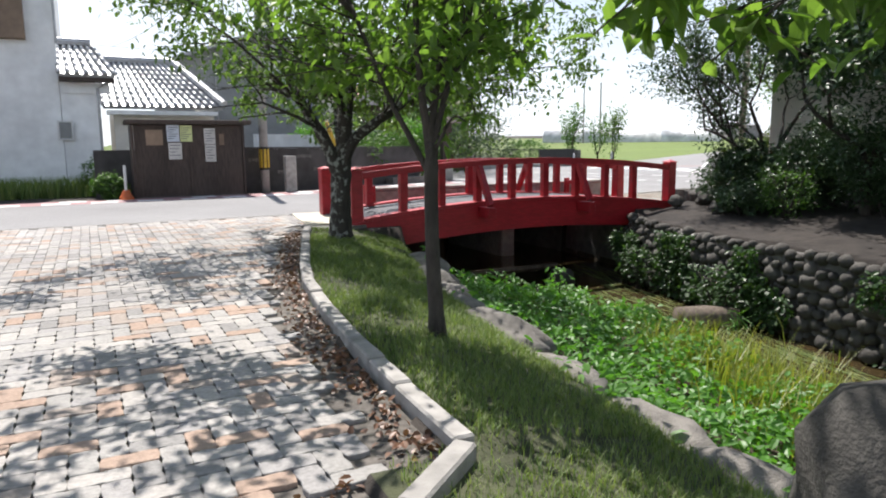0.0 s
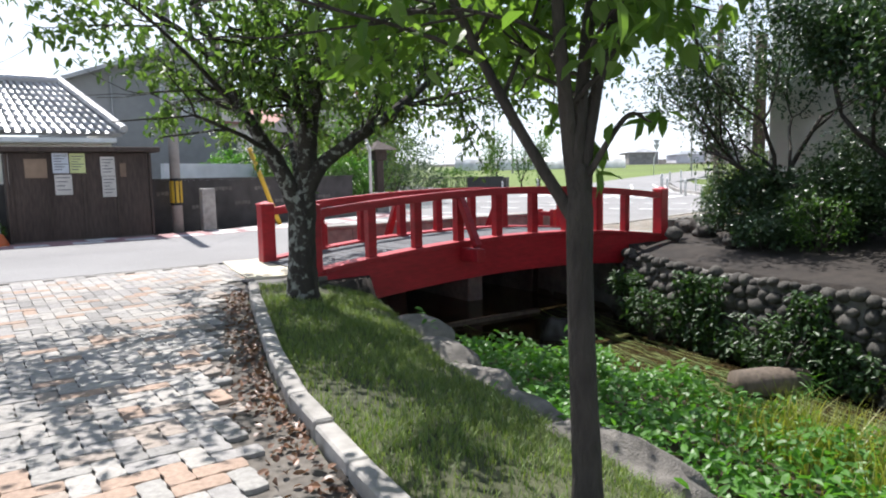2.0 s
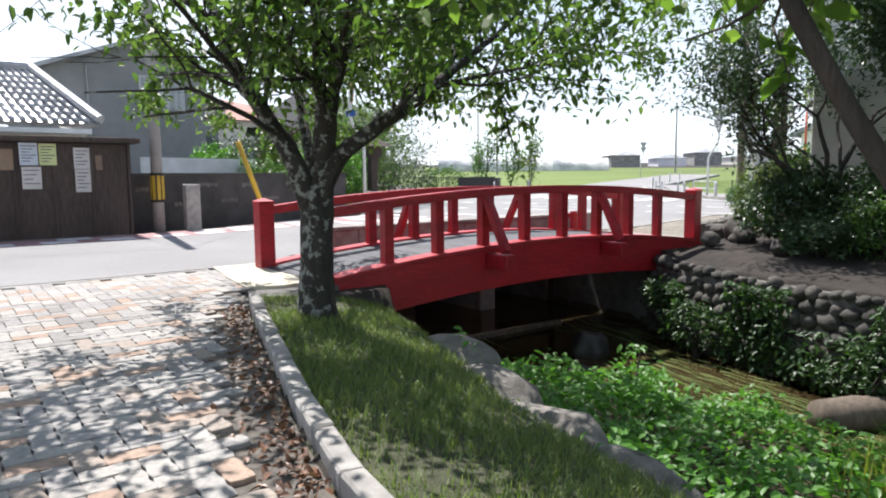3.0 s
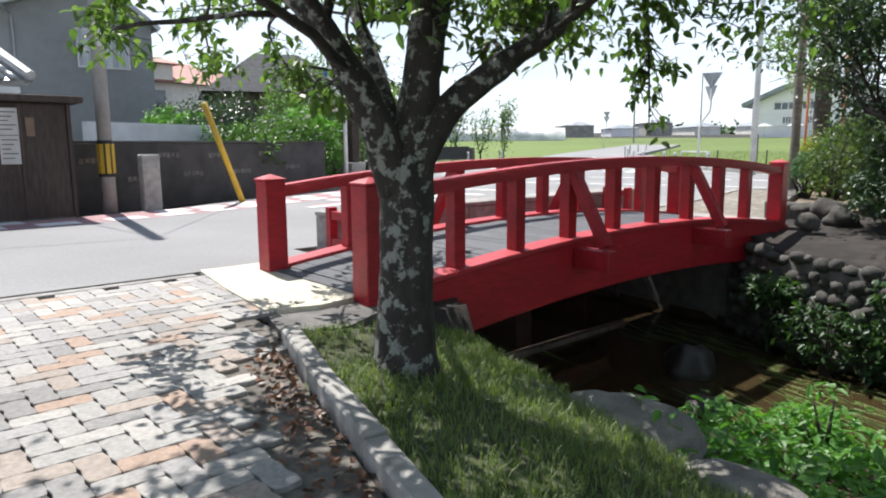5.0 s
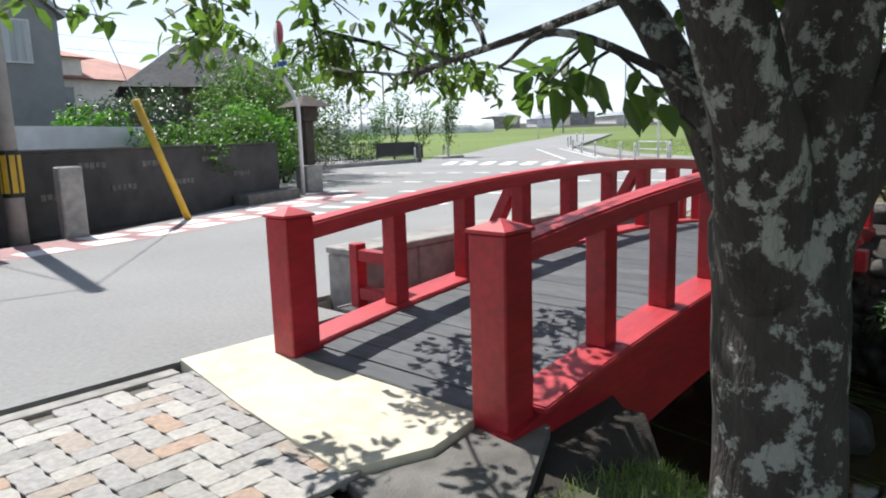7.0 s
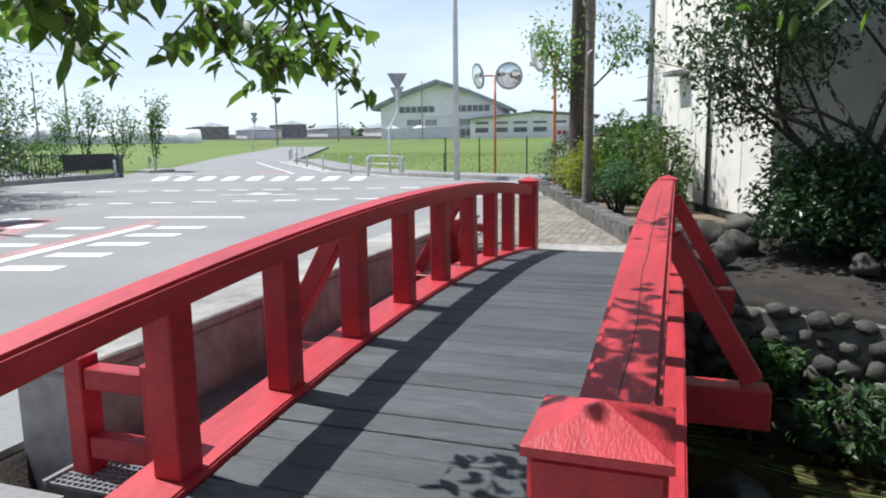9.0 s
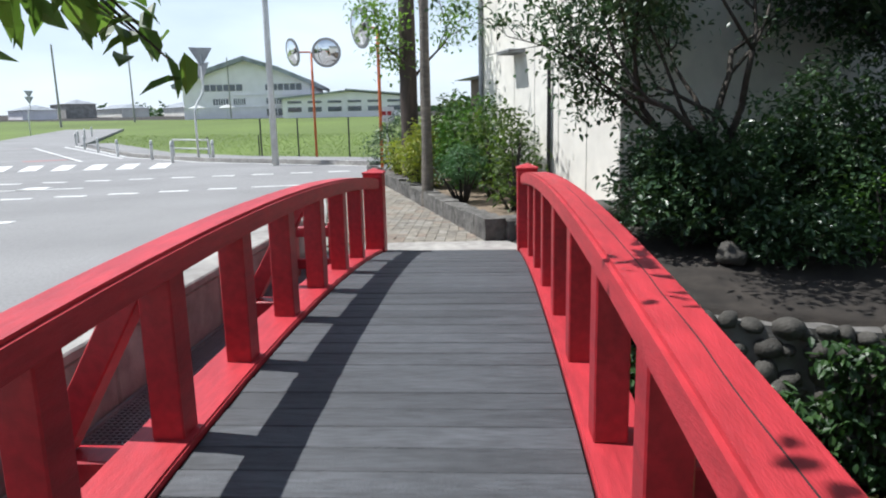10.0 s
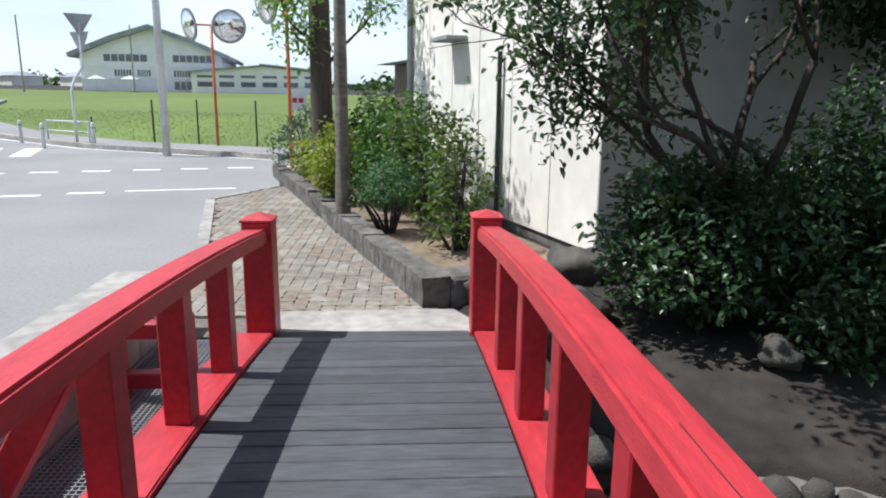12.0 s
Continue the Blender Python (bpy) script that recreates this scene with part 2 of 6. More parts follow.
M_YELLOW = mat("yellow_paint", (0.75, 0.48, 0.04), 0.5, 0.85, 10, bump=0.05)
M_BLACK = mat("black_paint", (0.02, 0.02, 0.02), 0.6, 0.8, 10, bump=0.05)
M_PAPER_A = mat("pale_blue_paper", (0.66, 0.72, 0.80), 0.7, 0.95, 8, bump=0)
M_PAPER_B = mat("yellow_green_paper", (0.66, 0.72, 0.34), 0.7, 0.95, 8, bump=0)
M_PAPER = mat("white_paper", (0.72, 0.70, 0.66), 0.7, 0.92, 8, bump=0)
M_INK = mat("print_ink", (0.10, 0.11, 0.14), 0.7, 0.9, 8, bump=0)
M_METAL_WHITE = mat("white_metal", (0.70, 0.71, 0.70), 0.4, 0.9, 10, bump=0.05)
M_METAL_GREY = mat("galvanised_steel", (0.42, 0.43, 0.44), 0.4, 0.85, 10, metal=0.6, bump=0.08)
M_ORANGE = mat("orange_metal", (0.62, 0.15, 0.04), 0.45, 0.85, 10, bump=0.05)
M_FIELD = mat("rice_field", (0.14, 0.20, 0.035), 0.9, 0.75, 3, bump=0.4, big=0.72, big_scale=0.06, grain=20, stretch=(0.4, 1, 1))
M_DARKTILE = mat("dark_roof_tile", (0.085, 0.088, 0.092), 0.85, 0.7, 5, bump=0.2, big=0.8, big_scale=1, spec=0.15)
M_BED = mat("stream_bed", (0.07, 0.05, 0.026), 0.9, 0.5, 4, bump=0.6, big=0.6, big_scale=1)
M_DRYLEAF = leaf_mat("dry_leaves", (0.10, 0.05, 0.03), (0.22, 0.11, 0.06), through=0.1)
M_GLASS_DARK = mat("window_glass", (0.10, 0.12, 0.14), 0.08, 0.95, 3, bump=0, spec=0.8)
M_CURTAIN = mat("curtained_window", (0.50, 0.54, 0.56), 0.25, 0.85, 3, bump=0, stretch=(8, 8, 0.2))
M_BROWN = mat("brown_shutter", (0.27, 0.19, 0.13), 0.6, 0.8, 6, bump=0.1)
M_DARKMETAL = mat("dark_fence_metal", (0.03, 0.03, 0.032), 0.5, 0.8, 8, bump=0.05)
# dark tone standing in for the shade deep inside the culvert
M_DARKVOID = mat("culvert_inner_shade", (0.10, 0.095, 0.085), 0.95, 0.6, 5, bump=0.4)
M_GYM = mat("pale_cladding", (0.88, 0.855, 0.88), 0.7, 0.95, 0.5, bump=0, big=0.93, big_scale=0.05)
M_GYMROOF = mat("blue_grey_roof", (0.33, 0.36, 0.39), 0.6, 0.9, 0.5, bump=0)

m = bpy.data.materials.new("mirror_surface")
m.use_nodes = True
m.node_tree.nodes["Principled BSDF"].inputs["Metallic"].default_value = 1
m.node_tree.nodes["Principled BSDF"].inputs["Roughness"].default_value = 0.03
m.node_tree.nodes["Principled BSDF"].inputs["Base Color"].default_value = (0.85, 0.87, 0.88, 1)
M_MIRROR = m

m = bpy.data.materials.new("stream_water")
m.use_nodes = True
nt = m.node_tree
b = nt.nodes["Principled BSDF"]
b.inputs["Base Color"].default_value = (0.26, 0.19, 0.09, 1)
b.inputs["Transmission Weight"].default_value = 0.85
b.inputs["Roughness"].default_value, b.inputs["IOR"].default_value = 0.04, 1.33
wnz, wb = nt.nodes.new("ShaderNodeTexNoise"), nt.nodes.new("ShaderNodeBump")
wnz.inputs["Scale"].default_value = 7
wb.inputs["Strength"].default_value, wb.inputs["Distance"].default_value = 0.35, 0.03
nt.links.new(wnz.outputs[0], wb.inputs["Height"]), nt.links.new(wb.outputs[0], b.inputs["Normal"])
M_WATER = m


# ---- building blocks ----
def mesh_of(bm, name, material, smooth=False):
    me = bpy.data.meshes.new(name)
    bm.normal_update()
    bm.to_mesh(me)
    bm.free()
    for f in me.polygons:
        f.use_smooth = smooth
    for x in material if isinstance(material, (list, tuple)) else (material,):
        me.materials.append(x)
    return me


def part(name, bm, material, parent=None, label="", smooth=False):
    ob = new(name, mesh_of(bm, name, material, smooth))
    ob.parent = parent
    if label:
        ob["label"] = label
    return ob


def thing(name, at, label, category, group="", kind="", turn=0):
    ob = new(name)
    ob.matrix_world = pose(*at, 0, 0, turn)
    return tagged(ob, label, category, group, kind)


def box(bm, lo, hi, bevel=0.0, m=None):
    """A box between two corners, its edges rounded off."""
    c, s = (Vector(lo) + Vector(hi)) / 2, Vector(hi) - Vector(lo)
    g = bmesh.ops.create_cube(bm, size=1, matrix=(m or Matrix()) @ Matrix.Translation(c) @ Matrix.Diagonal((*s, 1)))
    if bevel:
        bmesh.ops.bevel(bm, geom=list({e for v in g["verts"] for e in v.link_edges}), offset=bevel, segments=1, affect="EDGES")
    return bm


def boxes(*items, bevel=0.0):
    bm = bmesh.new()
    for lo, hi in items:
        box(bm, lo, hi, bevel)
    return bm


def tube(bm, pts, radii, sides=8, cap=True):
    """A round tapered tube along points."""
    rings = []
    pts = [Vector(p) for p in pts]
    for i, p in enumerate(pts):
        d = (pts[min(i + 1, len(pts) - 1)] - pts[max(i - 1, 0)]).normalized()
        u = d.orthogonal().normalized() if i == 0 else (u - u.dot(d) * d).normalized()
        v = d.cross(u)
        r = radii[i] if isinstance(radii, (list, tuple)) else radii
        rings.append([bm.verts.new(p + r * (math.cos(a) * u + math.sin(a) * v)) for a in (2 * math.pi * k / sides for k in range(sides))])
    for a, c in zip(rings, rings[1:]):
        for k in range(sides):
            bm.faces.new((a[k], a[(k + 1) % sides], c[(k + 1) % sides], c[k]))
    if cap:
        bm.faces.new(rings[0][::-1]), bm.faces.new(rings[-1])
    return bm


def prism(pts, z0, z1):
    """An upright block over a plan outline."""
    bm = bmesh.new()
    low, top = [bm.verts.new((x, y, z0)) for x, y in pts], [bm.verts.new((x, y, z1)) for x, y in pts]
    bm.faces.new(top), bm.faces.new(low[::-1])
    for i in range(len(pts)):
        j = (i + 1) % len(pts)
        bm.faces.new((low[i], low[j], top[j], top[i]))
    bmesh.ops.recalc_face_normals(bm, faces=bm.faces)
    return bm


def lathe(bm, profile, sides=24):
    rings = [[bm.verts.new((r * math.cos(2 * math.pi * k / sides), r * math.sin(2 * math.pi * k / sides), z)) for k in range(sides)] for r, z in profile]
    for a, c in zip(rings, rings[1:]):
        for k in range(sides):
            bm.faces.new((a[k], a[(k + 1) % sides], c[(k + 1) % sides], c[k]))
    bm.faces.new(rings[0][::-1]), bm.faces.new(rings[-1])
    return bm


def rock(bm, at, size, seed, rough=0.25, sub=2):
    g = bmesh.ops.create_icosphere(bm, subdivisions=sub, radius=1)
    off = Vector((seed * 7.3, seed * 3.1, seed * 1.7))
    for v in g["verts"]:
        k = 1 + rough * noise.noise(v.co * 1.3 + off) + 0.4 * rough * noise.noise(v.co * 3.5 + off)
        v.co = Vector((v.co.x * size[0], v.co.y * size[1], v.co.z * size[2])) * k + Vector(at)
    return bm


def leaves(spots, length, width, rng, droop=0.35, name="leaves", petiole=0.0):
    """A mesh of many small folded leaves at the given spots (position, optional outward direction)."""
    spots = np.asarray(spots, float)
    n = len(spots)
    az, el = rng.uniform(0, 2 * np.pi, n), rng.normal(-droop, 0.45, n)
    d = np.stack([np.cos(az) * np.cos(el), np.sin(az) * np.cos(el), np.sin(el)], 1)
    s = np.cross(d, [0, 0, 1.0])
    s /= np.linalg.norm(s, axis=1)[:, None] + 1e-9
    up = np.cross(s, d)
    tilt = rng.normal(0, 0.5, n)[:, None]
    s, up = s * np.cos(tilt) + up * np.sin(tilt), up * np.cos(tilt) - s * np.sin(tilt)
    ln, wd = (length * rng.uniform(0.65, 1.25, n))[:, None], (width * rng.uniform(0.7, 1.2, n))[:, None]
    p = spots
    a, c = p + d * ln * 0.28, p + d * ln * 0.66 - up * ln * 0.03
    v = np.stack([p, a + s * wd * 0.46 + up * wd * 0.16, a, a - s * wd * 0.46 + up * wd * 0.16, c + s * wd * 0.40 + up * wd * 0.14, c, c - s * wd * 0.40 + up * wd * 0.14, p + d * ln - up * ln * 0.13], 1).reshape(-1, 3)
    base = np.arange(n)[:, None] * 8
    f = np.concatenate([base + k for k in ([0, 2, 1], [0, 3, 2], [1, 2, 5], [1, 5, 4], [2, 3, 6], [2, 6, 5], [4, 5, 7], [5, 6, 7])], 1).reshape(-1, 3)
    me = bpy.data.meshes.new(name)
    me.from_pydata(v.tolist(), [], f.tolist())
    return me


def blades(spots, height, width, rng, lean=0.5, name="blades"):
    """Grass: bent tapered blades."""
    p = np.asarray(spots, float)
    n = len(p)
    az = rng.uniform(0, 2 * np.pi, n)
    s = np.stack([np.cos(az), np.sin(az), 0 * az], 1)
    d = np.stack([-np.sin(az), np.cos(az), 0 * az], 1) * rng.uniform(0.1, lean, n)[:, None]
    h = (height * rng.uniform(0.5, 1.3, n))[:, None]
    up = np.array([0, 0, 1.0])
    w = width * 0.5
    v = np.stack([p - s * w, p + s * w, p + h * (0.6 * up + 0.35 * d) + s * w * 0.7, p + h * (0.6 * up + 0.35 * d) - s * w * 0.7, p + h * (0.95 * up + d)], 1).reshape(-1, 3)
    base = np.arange(n)[:, None] * 5
    f = np.concatenate([base + [0, 1, 2], base + [0, 2, 3], base + [3, 2, 4]], 1).reshape(-1, 3)
    me = bpy.data.meshes.new(name)
    me.from_pydata(v.tolist(), [], f.tolist())
    return me


# ---- the lie of the land ----
KERB = [(-1.0, -1.25), (-1.25, -2.0), (-1.5, -2.85), (-1.9, -4.2), (-2.15, -5.2), (-2.3, -6.2), (-2.42, -7.2), (-2.48, -8.1), (-2.52, -8.85)]
BANK = [(-1.4, -14.0), (-1.2, -9.5), (-1.0, -8.0), (-0.85, -6.7), (-0.6, -5.4), (-0.4, -4.2), (0.05, -3.0), (0.45, -1.6), (0.75, -0.9), (0.95, 0.0), (0.95, 1.8)]
SHORE = [(0.6, -14.0), (1.7, -9.0), (2.3, -7.2), (2.75, -5.6), (3.0, -4.6), (2.9, -2.6), (2.4, -1.5), (2.2, -0.5), (2.4, 1.8)]
WALL_R = [(2.9, -14.0), (3.5, -9.5), (4.05, -6.6), (4.5, -4.2), (4.95, -2.5), (5.4, -1.3), (5.9, -0.6), (6.2, 1.8)]
WATER_Z = -1.3


def at_y(line, y):
    ys, xs = [p[1] for p in line], [p[0] for p in line]
    if ys[0] > ys[-1]:
        ys, xs = ys[::-1], xs[::-1]
    return float(np.interp(y, ys, xs))


def kerb_x(y):
    return at_y(KERB, y) if y > -8.85 else -2.95


def path_z(y):
    return 0.012 * max(min(y, 0.0), -14.0)


def rise(x, y):
    """The fields climb gently away from the stream."""
    return 0.0205 * max(0.0, min(math.hypot(x - 3, y + 3), 420) - 36) * max(0.0, min((x - 10) / 15, 1.0))


def ground_z(x, y):
    far = max(abs(x - 3) - 40, abs(y + 3) - 30, 0)
    if x > 26 and y > -10 or far > 0:
        return -0.2 + rise(x, y)
    if y > 1.8:
        return -1.8 if 2.9 < x < 6.3 and y < 5 else (-0.03 if y < 40 else -0.2) + rise(x, y)
    p, xk, xb, xw, xr = path_z(y), kerb_x(y), at_y(BANK, y), at_y(SHORE, y), at_y(WALL_R, y)
    if x < xk or (y > -1.2 and x < xb):
        return p - 0.06
    if x < xb:
        k = (x - xk) / max(xb - xk, 0.1)
        return p + 0.02 - 0.3 * k * k + 0.02 * noise.noise((x * 2, y * 2, 0))
    if x < xr:
        if x < xb + 0.3:
            return p - 0.28 - 0.5 * (x - xb) / 0.3
        if x < xw:
            k = (x - xb - 0.3) / max(xw - xb - 0.3, 0.1)
            return p - 0.78 - (WATER_Z * -1 - 0.74 + p) * k + 0.05 * noise.noise((x * 1.7, y * 1.7, 3))
        return -1.48 + 0.06 * noise.noise((x * 2, y * 2, 7))
    if x < xr + 0.2:
        return -1.2
    k = min((x - xr - 0.2) / 2.6, 1)
    return -0.16 + 0.30 * k + 0.03 * noise.noise((x * 1.5, y * 1.5, 5)) if y < 0.2 - 0 * x and x < 60 and y < -0.62 + 0.295 * (x - 7.6) else -0.05


def axis(steps):
    out = []
    for a, c, n in steps:
        out += list(np.linspace(a, c, n, endpoint=False))
    return out + [steps[-1][1]]


gx = axis([(-3000, -200, 6), (-200, -20, 8), (-20, -4, 24), (-4, 10, 130), (10, 30, 40), (30, 90, 14), (90, 450, 14), (450, 3000, 4)])
gy = axis([(-3000, -200, 6), (-200, -20, 6), (-20, -12, 20), (-12, 3, 130), (3, 30, 40), (30, 90, 14), (90, 450, 14), (450, 3000, 4)])
verts = [(x, y, ground_z(x, y)) for y in gy for x in gx]
nx = len(gx)
faces = [(j * nx + i, j * nx + i + 1, (j + 1) * nx + i + 1, (j + 1) * nx + i) for j in range(len(gy) - 1) for i in range(nx - 1)]
me = bpy.data.meshes.new("ground")
me.from_pydata(verts, [], faces)
for mt in (M_EARTH, M_BED, M_SOIL, M_FIELD):
    me.materials.append(mt)
for f in me.polygons:
    x, y, z = f.center
    f.use_smooth = True
    inside = -14 < y < 1.8
    if x > 130:
        f.material_index = 2
    elif x > 25 or abs(y) > 45 or x < -60:
        f.material_index = 3
    elif z < -0.8 and inside:
        f.material_index = 1
    elif inside and x > at_y(WALL_R, y):
        f.material_index = 2
    elif x < kerb_x(y) or y > -1.25:
        f.material_index = 2
tagged(new("ground", me), "earth and field sheet with the stream channel cut in", "ground", kind="structure")


def sheet(name, outline, z0, z1, material, label, category):
    bm = prism(outline, z0, z1)
    bmesh.ops.triangulate(bm, faces=[f for f in bm.faces if len(f.verts) > 4])
    for v in bm.verts:
        v.co.z += rise(v.co.x, v.co.y)
    return tagged(part(name, bm, material), label, category, kind="structure")


ROAD = [(-80, 1.15), (-0.2, 1.24), (0.8, 1.3), (0.8, 1.9), (7.55, 1.9), (8.9, 1.95), (10.2, 2.2), (13.5, 3.02), (15.3, 2.15), (17.2, 2.55), (18, -2), (19, -60), (25, -60),
        (22, 1.5), (20.6, 3.2), (24.4, 9.9), (29, 15), (40, 24), (75, 40), (74, 46), (45, 33.5), (30, 26), (27, 25), (24.5, 24), (32, 60), (24, 60), (16.5, 22.3), (10, 17),
        (8.3, 13.4), (6.9, 11.2), (1.7, 8.0), (-0.2, 7.6), (-3, 7.4), (-6, 7.2), (-80, 6.6)]
road = sheet("road", ROAD, -0.28, 0.005, M_ASPHALT, "sunlit grey asphalt road and junction", "road")
water = tagged(part("water", prism([(-1, -14), (4, -14), (6.4, -1), (6.4, 5), (2, 5), (1.0, -1), (1.0, -6)], WATER_Z - 0.02, WATER_Z), M_WATER), "shallow brown stream water running over weed", "water", kind="structure")
side = sheet("pavement", [(6.98, -0.9), (7.62, -0.6), (17.2, 2.4), (15.3, 2.1), (13.5, 3.0), (10.2, 2.18), (8.9, 1.9), (7.5, 1.9), (6.98, 1.6)], -0.25, -0.004, M_JOINT, "block-paved footway beyond the bridge", "pavement")
plaza = sheet("pavement", [(-16, -16), (-2.95, -16), (-2.95, -9.2)] + [(x - 0.02, y) for x, y in KERB[::-1]] + [(-0.9, -1.0), (-0.85, 0.3), (-0.6, 1.2), (-16, 1.15)], -0.4, -0.4 + 0.3, M_JOINT, "block-paved riverside path", "pavement")
for v in plaza.data.vertices:
    v.co.z = path_z(v.co.y) - (0.012 if v.co.z > -0.2 else 0.2)
apron = part("apron", prism([(-0.52, 1.23), (0.12, 1.22), (0.12, -0.66), (-0.42, -0.74), (-0.79, -0.6), (-0.68, 0.3)], -0.3, 0.022), M_APRON)
tagged(apron, "cream painted concrete apron before the footbridge", "pavement", kind="structure")
foot = tagged(part("apron", prism([(-0.95, -1.2), (-0.78, -0.62), (-0.42, -0.76), (0.1, -0.68), (0.12, -0.95), (-0.5, -1.25)], -0.35, -0.015), M_CONC_DARK), "mossy concrete footing beside the apron", "pavement", kind="structure")
apron2 = tagged(part("apron", prism([(6.94, 0.9), (6.94, -0.86), (7.5, -0.6), (7.46, 1.0)], -0.3, 0.03), M_CONC), "pale concrete strip at the bridge end", "pavement", kind="structure")

# kerb along the grass
kerb = thing("kerb", (0, 0, 0), "weathered concrete kerb stones along the grass", "kerb", kind="structure")
pts = KERB + [(-2.95, -9.2), (-3.0, -10.2), (-3.05, -11.2), (-3.1, -12.2)]
for (ax, ay), (bx, by) in zip(pts, pts[1:]):
    d = Vector((bx - ax, by - ay, 0))
    n = max(1, round(d.length / 0.6))
    for i in range(n):
        a, c = Vector((ax, ay, 0)) + d * (i / n), Vector((ax, ay, 0)) + d * ((i + 1) / n - 0.008)
        w = Vector((-d.y, d.x, 0)).normalized() * 0.11
        z = path_z(a.y)
        bm = prism([(a.x, a.y), (a.x + w.x, a.y + w.y), (c.x + w.x, c.y + w.y), (c.x, c.y)], z - 0.25, z + 0.075 + random.uniform(-0.012, 0.012))
        bmesh.ops.bevel(bm, geom=list(bm.edges), offset=0.012, segments=1, affect="EDGES")
        part("kerb_stone", bm, M_CONC, kerb)

# culvert under the road
cul = thing("culvert", (0, 0, 0), "dark concrete culvert with two openings under the road", "culvert", kind="structure")
part("abutment", boxes(((0.75, 1.95, -1.8), (2.95, 5.2, -0.285))), M_CONC_DARK, cul)
part("abutment", boxes(((6.25, 1.95, -1.8), (7.6, 5.2, -0.285))), M_CONC_DARK, cul)
part("pier", boxes(((4.54, 1.93, -1.8), (4.9, 5.2, -0.55)), bevel=0.03), M_CONC, cul)
part("lintel", boxes(((2.95, 1.94, -0.62), (6.25, 5.2, -0.285))), M_CONC_DARK, cul)
# added sheet closing the passage, coloured dark for the shade inside
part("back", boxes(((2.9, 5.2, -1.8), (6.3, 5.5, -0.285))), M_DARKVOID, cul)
part("wing", boxes(((0.2, -0.62, -1.7), (0.75, 1.94, -0.1)), bevel=0.02), M_CONC_DARK, cul)
part("wing", boxes(((6.35, -0.5, -1.7), (6.93, 1.94, -0.1)), bevel=0.02), M_CONC_DARK, cul)
par = thing("parapet", (0, 0, 0), "low pale concrete parapet along the road edge", "parapet", kind="structure")
for i in range(9):
    x0 = 1.09 + i * 0.681
    part("parapet_block", boxes(((x0, 1.48, -0.3), (x0 + 0.673, 1.87, 0.36)), bevel=0.015), M_CONC, par)
part("parapet_cap", boxes(((1.09, 1.46, 0.364), (7.22, 1.89, 0.42)), bevel=0.01), M_CONC, par)

# ---- footbridge ----
LEN, HALF = 6.95, 0.78


def sill_z(x):
    return 0.06 + 0.235 * (1 - ((x - LEN / 2) / (LEN / 2)) ** 2)


def rail_z(x):
    return 0.81 + 0.205 * (1 - ((x - LEN / 2) / (LEN / 2)) ** 2)


def arched(x0, x1, y0, y1, low, high, n=28, bevel=0.008):
    """A beam that follows the arch: low(x) and high(x) give its under and upper side."""
    bm = bmesh.new()
    rows = []
    for i in range(n + 1):
        x = x0 + (x1 - x0) * i / n
        rows.append([bm.verts.new(p) for p in ((x, y0, low(x)), (x, y1, low(x)), (x, y1, high(x)), (x, y0, high(x)))])
    for a, c in zip(rows, rows[1:]):
        for k in range(4):
            bm.faces.new((a[k], a[(k + 1) % 4], c[(k + 1) % 4], c[k]))
    bm.faces.new(rows[0]), bm.faces.new(rows[-1][::-1])
    bmesh.ops.recalc_face_normals(bm, faces=bm.faces)
    if bevel:
        sharp = [e for e in bm.edges if len(e.link_faces) == 2 and e.link_faces[0].normal.dot(e.link_faces[1].normal) < 0.3]
        bmesh.ops.bevel(bm, geom=sharp, offset=bevel, segments=2, affect="EDGES")
    return bm


